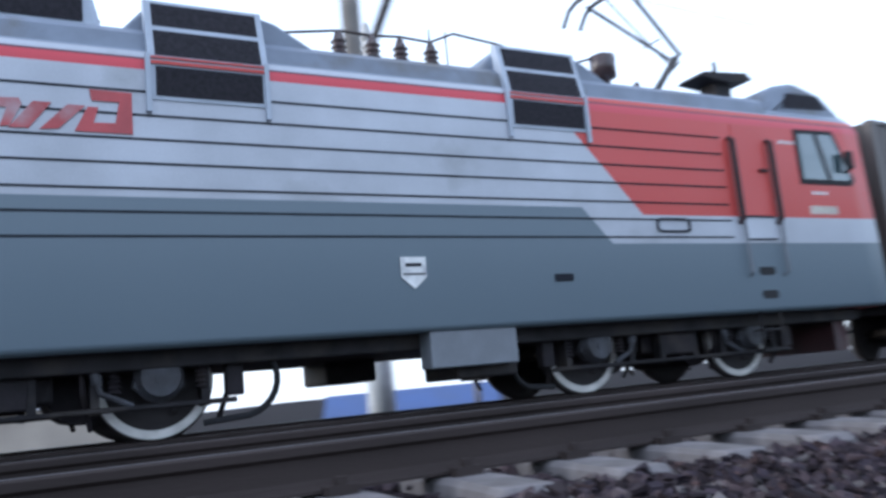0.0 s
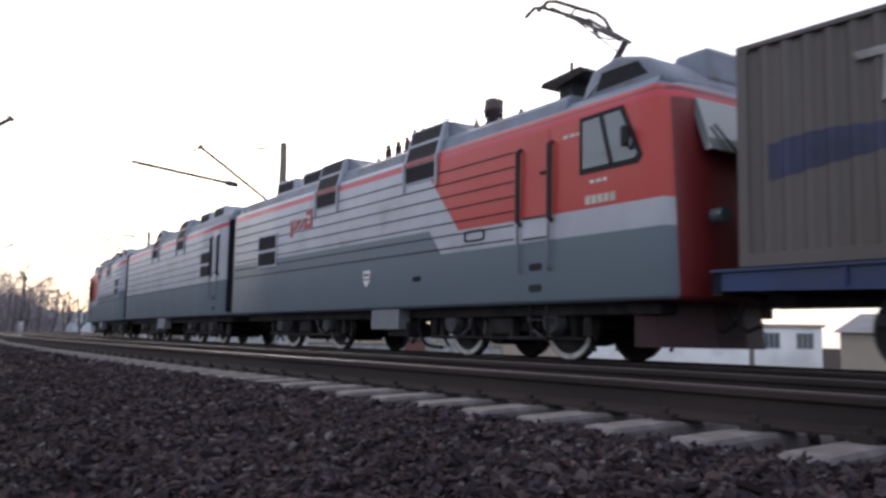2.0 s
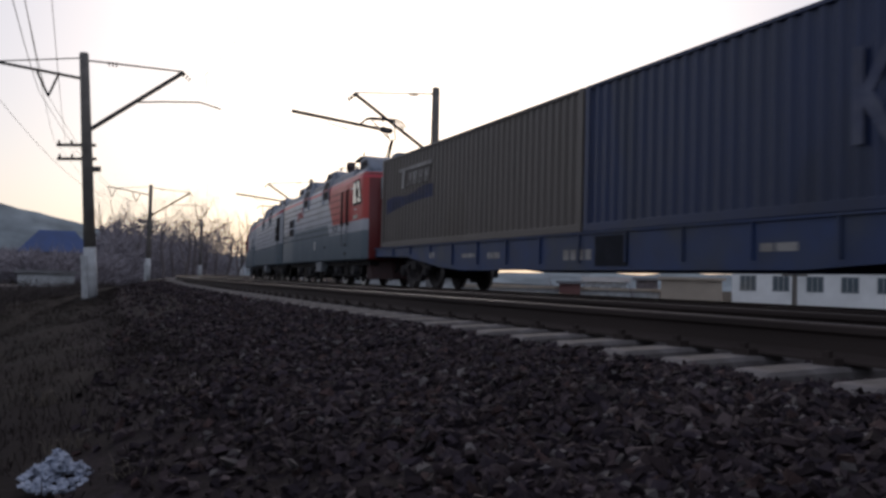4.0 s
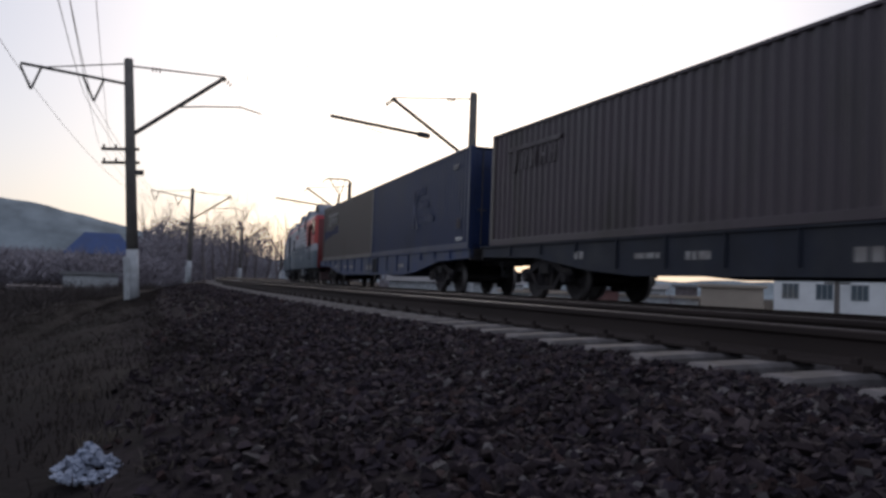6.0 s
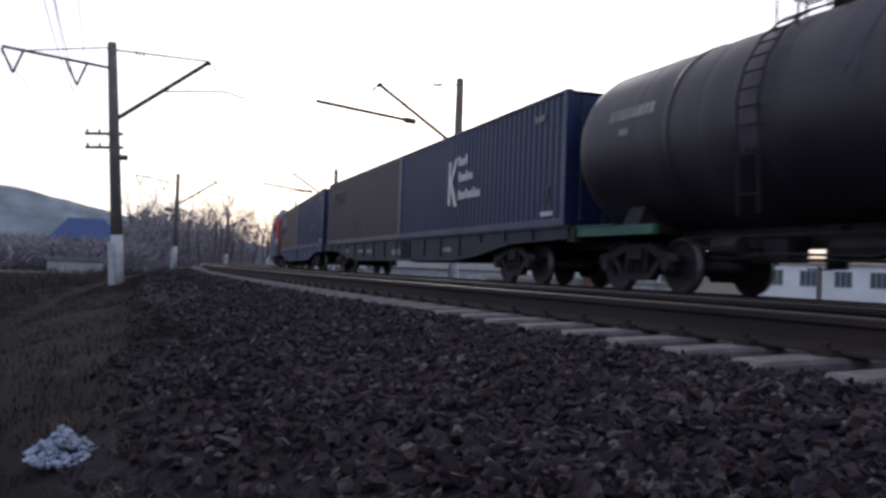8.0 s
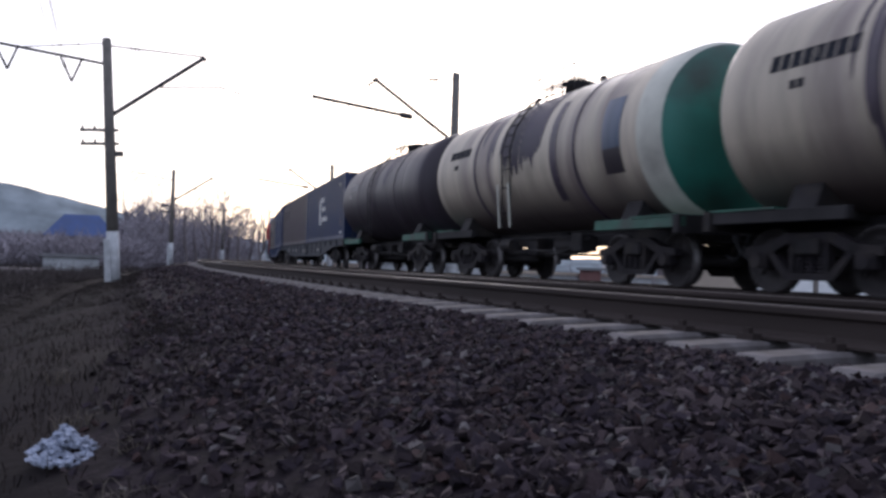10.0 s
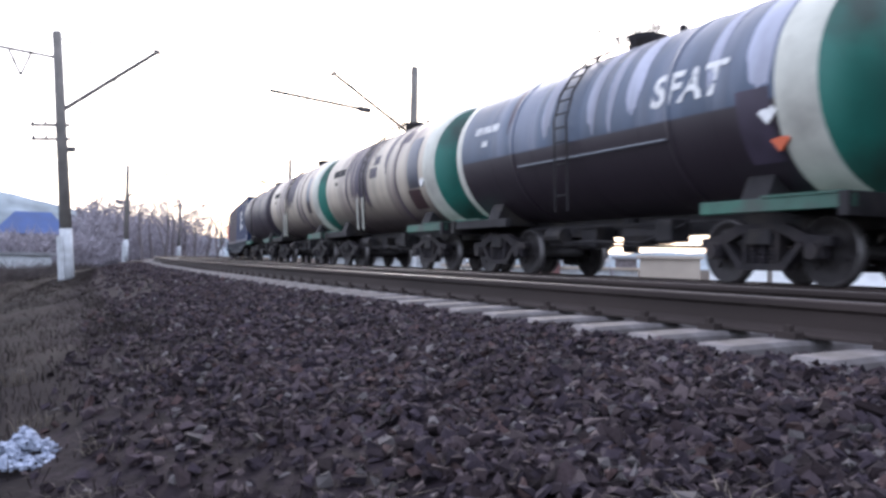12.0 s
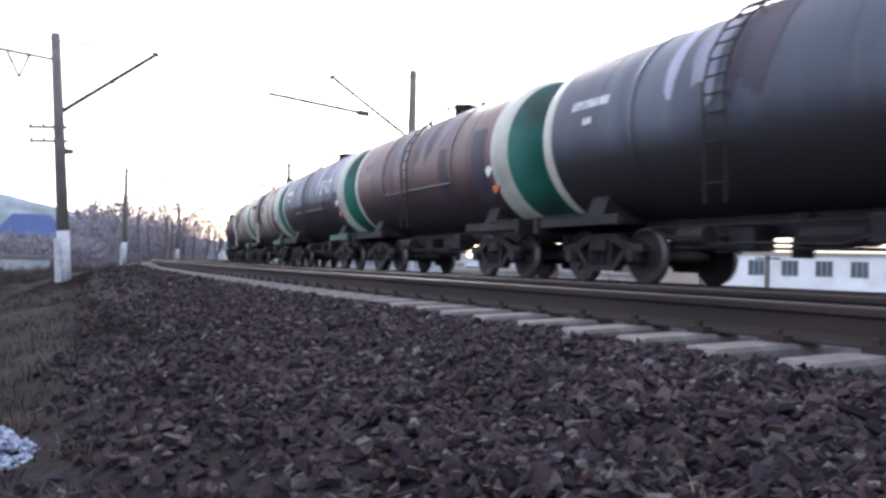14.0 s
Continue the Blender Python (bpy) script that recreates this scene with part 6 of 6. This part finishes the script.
stP = [P_AT + i * SPAN for i in range(-2, 4)]
zig = [0.3, -0.3, 0.3, -0.3, 0.3, -0.3]
wire("contact_wire", "thin copper contact wire over the near track", [(s, -0.35 + 0.2 * z, WIRE_Z) for s, z in zip(stP, zig)], 0.007, 0.0)
wire("carrier_wire", "sagging carrier wire over the near track", [(s, 0.45, CARRIER_Z - 0.15) for s in stP], 0.006, 0.9, ((0.45, 0.45), stP[1], stP[2], 6))
stQ = [-42.0, -2.4, 39.38, 79.39, 128.0, 176.0]
wire("contact_wire", "thin copper contact wire over the second track", [(s, -D + z, WIRE_Z - 0.20) for s, z in zip(stQ, zig)], 0.006, 0.0)
wire("carrier_wire", "sagging carrier wire over the second track", [(s, -D, CARRIER_Z - 0.1) for s in stQ], 0.005, 0.9)
for o, z in ((P_OFF + 1.35, MAST_TOP - 1.75), (P_OFF + 3.65, MAST_TOP - 1.35), (P_OFF + 1.6, MAST_TOP - 1.75)):
    wire("feeder_wire", "dark feeder wire on the masts' outer arms", [(s, o, z) for s in stP], 0.011, 1.1)
for o, z in ((P_OFF + 1.0, MAST_TOP - 3.6), (P_OFF + 0.6, MAST_TOP - 3.6)):
    wire("line_wire", "thin line wire on the masts' cross arms", [(s, o, z) for s in stP], 0.006, 0.8)


# ---- buildings behind the line ----
def at(yaw, r, z=0.0):
    a = radians(yaw)
    return Vector((-math.sin(a) * r, math.cos(a) * r, z))


def house(name, label, yaw0, yaw1, r, z0, z1, depth, wall, roof, floors=(), win=(1.5, 1.4), gap=3.0, rise=0.0, category="building", hip=0.0):
    """A block whose front runs between two bearings at a distance; windows in rows at the given sill heights."""
    a, b = at(yaw0, r), at(yaw1, r)
    d = (b - a)
    L = d.length
    d.normalize()
    out = Vector((d.y, -d.x, 0))
    if out.dot(a) > 0:
        out = -out
    h = thing(name, label, category)
    h.matrix_world = Matrix(((d.x, -out.x, 0, a.x), (d.y, -out.y, 0, a.y), (0, 0, 1, 0), (0, 0, 0, 1)))
    bm = B()
    box(bm, 0, L, 0, depth, z0, z1)
    wl = part("wall", bm, M[wall], h)
    bm = B()
    if rise:
        prism(bm, [(-0.4, z1), (depth / 2, z1 + rise), (depth + 0.4, z1)], "X", -0.4, L + 0.4)
        for v in bm.verts:      # hipped ends lean in
            if v.co.z > z1 + 0.01:
                v.co.x += hip if v.co.x < L / 2 else -hip
    else:
        box(bm, -0.3, L + 0.3, -0.3, depth + 0.3, z1, z1 + 0.25)
    part("roof", bm, M[roof], h)
    n = max(int(L / gap), 1)
    for z in floors:
        for i in range(n):
            x = (i + 0.5) * L / n
            if x + win[0] / 2 > L - 0.2:
                continue
            bm = B()
            box(bm, x - win[0] / 2 - 0.07, x + win[0] / 2 + 0.07, -0.05, 0.04, z - 0.07, z + win[1] + 0.07)
            wf = part("window", bm, M["whitewash"], h)
            for k in range(3):
                bm = B()
                xa = x - win[0] / 2 + k * win[0] / 3
                box(bm, xa + 0.03, xa + win[0] / 3 - 0.03, -0.07, -0.03, z, z + win[1])
                part("pane", bm, M["pane"], wf)
    return h


house("apartment_block", "pale plastered two-storey block with rows of windows", 45.6, 30.0, 92, -6.5, 2.0, 11, "plaster", "tan", (-4.6, -0.1), (1.5, 1.45), 2.95)
house("long_shed", "long tan plastered shed behind the railway", 29.0, -8.0, 70, -6.0, 1.2, 12, "tan", "roofdark", (), rise=1.6)
house("concrete_wall", "tan plastered yard wall beside the block", 50.0, 46.2, 80, -6, 0.7, 0.4, "tan", "tan", category="wall")
house("yard_wall", "low pale concrete yard wall", 63.0, 50.1, 82, -6, -0.45, 0.3, "whitewash", "tan", category="wall")
house("brick_shed", "small red-brown brick shed in the yard", 56.6, 55.2, 80.5, -6, 0.1, 3, "shedred", "roofdark", category="shed")
house("yard_house", "small white house behind the yard wall", 54.9, 52.2, 85, -6, 0.35, 5, "whitewash", "roofdark", (-0.9,), (0.9, 0.8), 1.9, 0.5)
house("timber_shed", "dark timber shed behind the yard wall", 51.6, 50.2, 84, -6, 0.6, 4, "bark", "roofdark", category="shed")
house("low_house", "low white house beside the yard", 70.5, 61.5, 88, -6, 0.3, 8, "whitewash", "roofdark", (-2.8,), (1.0, 1.0), 3.0, 1.4)
house("blue_roofed_house", "small house with a bright blue sheet roof", -20, -31, 34, -6.0, -1.4, 7, "whitewash", "roofblue", (-3.4,), rise=1.6)
house("blue_roofed_cottage", "cottage with a blue hipped sheet roof among bare trees", 90.9, 86.9, 118, -4.0, 2.4, 7, "bark", "roofblue", (0.2,), (1.0, 1.1), 2.8, 2.9, hip=2.4)
house("white_shed", "low whitewashed shed with a dark door", 91.0, 87.8, 80, -4.0, -0.15, 4, "whitewash", "roofdark", (), category="shed")
house("dark_shed", "low dark timber shed", 93.8, 91.2, 62, -4.0, -1.2, 4, "bark", "bark", (), category="shed")
house("far_house", "pale house half hidden by bare trees", 86.2, 84.4, 135, -4, 2.6, 8, "whitewash", "roofdark", (0.3,), (1.0, 1.1), 2.6, 2.2)
for yaw, r in ((42.0, 30.0), (34.2, 31.0)):
    p = thing("lamp_post", "slim dark post behind the train", "post", "posts behind the second track")
    q = at(yaw, r)
    p.location = (q.x, q.y, -2.6)
    bm = B()
    rod(bm, (0, 0, 0), (0, 0, 3.3), 0.10, 0.08, seg=10)
    part("shaft", bm, M["pole"], p)
    bm = B()
    rod(bm, (-0.5, 0, 3.2), (0.5, 0, 3.2), 0.03, seg=6)
    part("cross_bar", bm, M["arm"], p)

lamp = thing("street_lamp", "slim grey street lamp behind the railway", "street lamp")
q = at(-27.4, 24.0)
lamp.location = (q.x, q.y, land_z(q.x, q.y) - 0.1)
lamp.rotation_euler.z = radians(-27.4)
bm = B()
lathe(bm, ((0, 0.11), (4, 0.085), (10.6, 0.05)), (0.9, 0, 0), "Z", 12)
part("shaft", bm, M["pole"], lamp, smooth=True)
bm = B()
pipe(bm, [(0.9, 0, 10.5), (0.82, 0, 11.0), (0.6, 0, 11.4), (0.2, 0, 11.6)], 0.04, 8)
part("arm", bm, M["arm"], lamp)
bm = B()
prism(bm, [(0.25, 11.56), (0.2, 11.70), (-0.25, 11.76), (-0.42, 11.68), (-0.3, 11.58)], "Y", -0.14, 0.14)
part("lamp_head", bm, M["roofgrey"], lamp, "flat grey lamp head")

# ---- hills ----
bm = B()
rng = random.Random(3)
top = []
prev = None
for i in range(90):
    yaw = 30 + i * 1.0
    r = 1150
    hgt = np.interp(yaw, (30, 61, 72, 80, 86, 92, 100, 119), (24, 14, 20, 32, 58, 91, 108, 95)) + 5 * noise.noise(Vector((yaw * 0.3, 0, 0))) + 3.5 * noise.noise(Vector((yaw * 1.5, 4, 0)))
    a, b, c = at(yaw, r, -8), at(yaw, r + 160, hgt), at(yaw, r + 500, -8)
    cur = [bm.verts.new(v) for v in (a, a.lerp(b, 0.5) + Vector((0, 0, 5)), b, c)]
    if prev:
        for j in range(3):
            bm.faces.new((prev[j], cur[j], cur[j + 1], prev[j + 1]))
    prev = cur
tagged(part("hill_ridge", bm, M["hill"], smooth=True), "wooded hills on the skyline, haze put into their blue-grey colour", "hill", kind="structure")


# ---- bare trees and scrub ----
def twig_tree(name, seed, h, spread):
    """Bare winter tree: tapering trunk, limbs and fine twigs."""
    rng = random.Random(seed)
    t = thing(name, "leafless winter tree with fine grey-brown twigs", "tree", "bare trees by the line")
    wood, fine = B(), B()

    def grow(p, d, length, r, level):
        n = 3
        q = p
        for _ in range(n):
            d = (d + Vector((rng.uniform(-1, 1), rng.uniform(-1, 1), rng.uniform(-0.3, 0.7))) * 0.16).normalized()
            e = q + d * (length / n)
            rod(wood if level < 2 else fine, q, e, r, r * 0.78, seg=5 if level < 2 else 3, caps=False)
            r *= 0.78
            if level < 4:
                for _k in range(2 if level else 2):
                    side = Vector((rng.uniform(-1, 1), rng.uniform(-1, 1), rng.uniform(-0.1, 0.6)))
                    nd = (d * 0.75 + side.normalized() * spread).normalized()
                    grow(e, nd, length * rng.uniform(0.45, 0.68), r * 0.6, level + 1) if rng.random() < (0.95 if level < 2 else 0.62) else None
            q = e

    grow(Vector((0, 0, 0)), Vector((0, 0, 1)), h * 0.55, h * 0.022, 0)
    part("trunk", wood, M["bark"], t)
    part("crown", fine, M["twig"], t)
    return t


trees = [twig_tree("bare_tree", 11 + i, 12.0 + i, 0.75) for i in range(3)]
rng = random.Random(8)
for i, (yaw, r) in enumerate(((82.6, 118), (81.2, 122), (80.0, 128), (78.6, 140), (84.4, 124), (77.0, 150), (75.2, 185), (73.2, 170), (74.3, 158), (76.0, 172), (77.9, 160), (80.7, 150), (82.0, 140), (84.0, 160), (85.2, 132), (69.5, 190), (72.2, 185), (86.0, 140), (83.4, 150), (79.4, 165), (71.0, 175))):
    q = at(yaw, r)
    m = Matrix.Translation((q.x, q.y, land_z(q.x, q.y) - 0.2)) @ Matrix.Rotation(rng.uniform(0, 6), 4, "Z")
    if i < 3:
        trees[i].matrix_world = m
    else:
        copy_thing(trees[i % 3], m)


for i, (yaw, r, size) in enumerate(((58.6, 79, 0.16), (53.4, 78.5, 0.15), (51.9, 79, 0.2), (57.2, 84, 0.25), (55.0, 90, 0.3))):
    q = at(yaw, r)
    copy_thing(trees[i % 3], Matrix.Translation((q.x, q.y, -1.9)) @ Matrix.Rotation(i * 1.3, 4, "Z") @ Matrix.Scale(size, 4))


def scrub():
    """Tangled leafless bushes that close the view beside the line."""
    rng = random.Random(21)
    bm_v, bm_f = [], []
    for _ in range(3000):
        yaw, r = rng.uniform(70, 98), rng.uniform(84, 240)
        q = at(yaw, r)
        s, off = line_coords(q.x, q.y)
        if abs(off) < (10 if off > 0 else 20) or (off < 0 and r < 150):
            continue
        if 86.3 < yaw < 91.6 and 78 < r < 126:      # the cottage's yard
            if r > 110 or r < 84:
                continue
        z = land_z(q.x, q.y)
        h = rng.uniform(2.0, 6.6) * float(np.interp(r, (82, 105, 130, 200, 270), (0.5, 1.0, 1.6, 2.2, 2.6)))
        h *= float(np.interp(yaw, (85.5, 88), (1.0, 0.42)))
        wide = rng.uniform(1.4, 3.4)
        if 84 < yaw and r < 110:
            h = rng.uniform(2.2, 3.7)
        for _k in range(64):
            a, t = rng.uniform(0, 6.3), rng.uniform(-1.2, 1.57)
            d = rng.uniform(0.1, 1.0) ** 0.6
            base = Vector((q.x + math.cos(a) * math.cos(t) * wide * d, q.y + math.sin(a) * math.cos(t) * wide * d, z + h * (0.45 + 0.55 * math.sin(t) * d)))
            way = Vector((math.cos(a) * 0.7 + rng.uniform(-0.6, 0.6), math.sin(a) * 0.7 + rng.uniform(-0.6, 0.6), rng.uniform(0.0, 1.3))).normalized()
            tip = base + way * rng.uniform(0.6, 2.0)
            w = way.cross(Vector((rng.uniform(-1, 1), rng.uniform(-1, 1), rng.uniform(-1, 1)))).normalized() * rng.uniform(0.04, 0.13)
            w2 = way.cross(w) * 0.8
            n = len(bm_v)
            bm_v += [base - w, base + w, base + w2, tip]
            bm_f += [(n, n + 1, n + 3), (n + 1, n + 2, n + 3), (n + 2, n, n + 3)]
    me = bpy.data.meshes.new("scrub")
    me.from_pydata([v[:] for v in bm_v], [], bm_f)
    me.materials.append(M["twig"])
    tagged(new("scrub", me), "tangled leafless brown scrub beside the line", "bushes", kind="stuff")


scrub()


def brush():
    """Low dark brushwood on the lower ground beside the embankment."""
    rng = random.Random(33)
    V, F = [], []
    for _ in range(420):
        s, o = rng.uniform(22, 92), rng.uniform(7.5, 19)
        p, _a = on_line(s, o, 0)
        z = land_z(p.x, p.y)
        h, wide = rng.uniform(0.5, 1.15) * float(np.interp(o, (7.5, 11), (0.45, 1.0))), rng.uniform(0.5, 1.3)
        for _k in range(70):
            a, d = rng.uniform(0, 6.3), rng.random() ** 0.6
            base = Vector((p.x + math.cos(a) * wide * d, p.y + math.sin(a) * wide * d, z + h * (1 - d * d) * rng.random()))
            way = Vector((math.cos(a) * 0.6 + rng.uniform(-0.6, 0.6), math.sin(a) * 0.6 + rng.uniform(-0.6, 0.6), rng.uniform(0.1, 1.2))).normalized()
            tip = base + way * rng.uniform(0.25, 0.7)
            w = way.cross(Vector((rng.uniform(-1, 1), rng.uniform(-1, 1), rng.uniform(-1, 1)))).normalized() * rng.uniform(0.008, 0.028)
            w2 = way.cross(w) * 0.8
            n = len(V)
            V += [base - w, base + w, base + w2, tip]
            F += [(n, n + 1, n + 3), (n + 1, n + 2, n + 3), (n + 2, n, n + 3)]
    me = bpy.data.meshes.new("brushwood")
    me.from_pydata([v[:] for v in V], [], F)
    me.materials.append(M["brush"])
    tagged(new("brushwood", me), "low dark leafless brushwood below the embankment", "bushes", kind="stuff")


brush()


def grass():
    """Withered blades: thick on the slope below the ballast, a few tufts between the stones."""
    rng = random.Random(5)
    V, F = [], []

    def tuft(p, n, h, spread):
        for _ in range(n):
            a, lean = rng.uniform(0, 6.3), rng.uniform(0.3, 1.7)
            base = p + Vector((rng.uniform(-spread, spread), rng.uniform(-spread, spread), -0.02))
            hh = h * rng.uniform(0.5, 1.1)
            mid = base + Vector((math.cos(a) * lean * 0.35, math.sin(a) * lean * 0.35, 0.75)) * hh
            tip = base + Vector((math.cos(a) * lean, math.sin(a) * lean, 0.95)) * hh
            w = Vector((-math.sin(a), math.cos(a), 0)) * 0.003
            k = len(V)
            V.extend([base - w, base + w, mid + w * 0.7, mid - w * 0.7, tip])
            F.extend([(k, k + 1, k + 2, k + 3), (k + 3, k + 2, k + 4)])

    def finish(name, mat, label):
        me = bpy.data.meshes.new(name)
        me.from_pydata([v[:] for v in V], [], F)
        me.materials.append(M[mat])
        tagged(new(name, me), label, "grass", kind="stuff")
        V.clear(), F.clear()

    for _ in range(13000):
        s, o = rng.uniform(4.5, 60), 3.2 + 8.8 * rng.random() ** 1.4
        p, _a = on_line(s, o, 0)
        p.z = max(height(BED, o) - fall(s, o) if o < 6.8 else -9, land_z(p.x, p.y))
        if p.x ** 2 + p.y ** 2 < 1.2:
            continue
        tuft(p, 9, rng.uniform(0.03, 0.10), 0.2)
    finish("dry_grass", "drygrass", "withered brown grass on the slope")
    for s, o in ((5.15, 3.55), (5.3, 3.4), (6.0, 4.0), (4.9, 3.3), (5.6, 3.75), (7.4, 4.1), (6.6, 3.9), (4.75, 2.85), (9.0, 4.2), (8.1, 3.5)):
        p, _a = on_line(s, o, height(BED, o))
        tuft(p, 34, 0.10, 0.07)
    finish("grass_tufts", "straw", "pale dry tufts between the ballast stones")


grass()

# ---- snow remnant on the slope ----
bm = B()
rng = random.Random(2)
for i in range(180):
    a, d = rng.uniform(0, 6.3), rng.uniform(0, 1) ** 0.7
    p, _a = on_line(6.86 + math.cos(a) * d * 0.24, 4.13 + math.sin(a) * d * 0.115, 0)
    q = bmesh.ops.create_icosphere(bm, subdivisions=2, radius=rng.uniform(0.004, 0.017), matrix=Matrix.Translation((p.x, p.y, height(BED, 4.08) + 0.01 + 0.11 * (1 - d) * rng.random())) @ Matrix.Diagonal((1.3, 1, 0.5, 1)))
    for v in q["verts"]:
        v.co += Vector((rng.uniform(-1, 1), rng.uniform(-1, 1), rng.uniform(-1, 1))) * 0.009
tagged(part("snow_patch", bm, M["snow"]), "small lumpy remnant of white snow on the slope", "snow", kind="stuff")

# ---- sleepers, one by one ----
SLEEPER = sleeper_mesh()
for i in range(-24, 170):
    ob = new("sleeper", SLEEPER)
    ob.parent = near_track
    ob.matrix_world = spot(SLEEPER_AT + i * SLEEPER_GAP, 0, 0.004 * math.sin(i * 12.9), 0.6 * math.sin(i * 7.7))
for i in range(-30, 60):
    ob = new("sleeper", SLEEPER)
    ob.parent = far_track
    ob.matrix_world = spot(SLEEPER_AT + i * SLEEPER_GAP, -D, EZ, 0)


def train_pose(u, base, t):
    """A vehicle's pose with its two bogies on the line."""
    s = START + SPEED * t - u
    a, b = on_line(s - base, -D, EZ)[0], on_line(s + base, -D, EZ)[0]
    d = b - a
    return Matrix.Translation((a + b) / 2) @ Matrix.Rotation(math.atan2(d.y, d.x), 4, "Z")


def motions():
    for ob, u, base, *ahead in ROLLING:
        walk(ob, [(t, train_pose(u, base, t) @ pose(ahead[0] if ahead else 0, 0, 0)) for t in [k * 0.5 for k in range(29)]])
    for ob, x, r in WHEELS:
        walk(ob, [(k / 15, pose(x, 0, r, 0, math.degrees(SPEED * k / 15 / r), 0)) for k in range(211)])


motions()
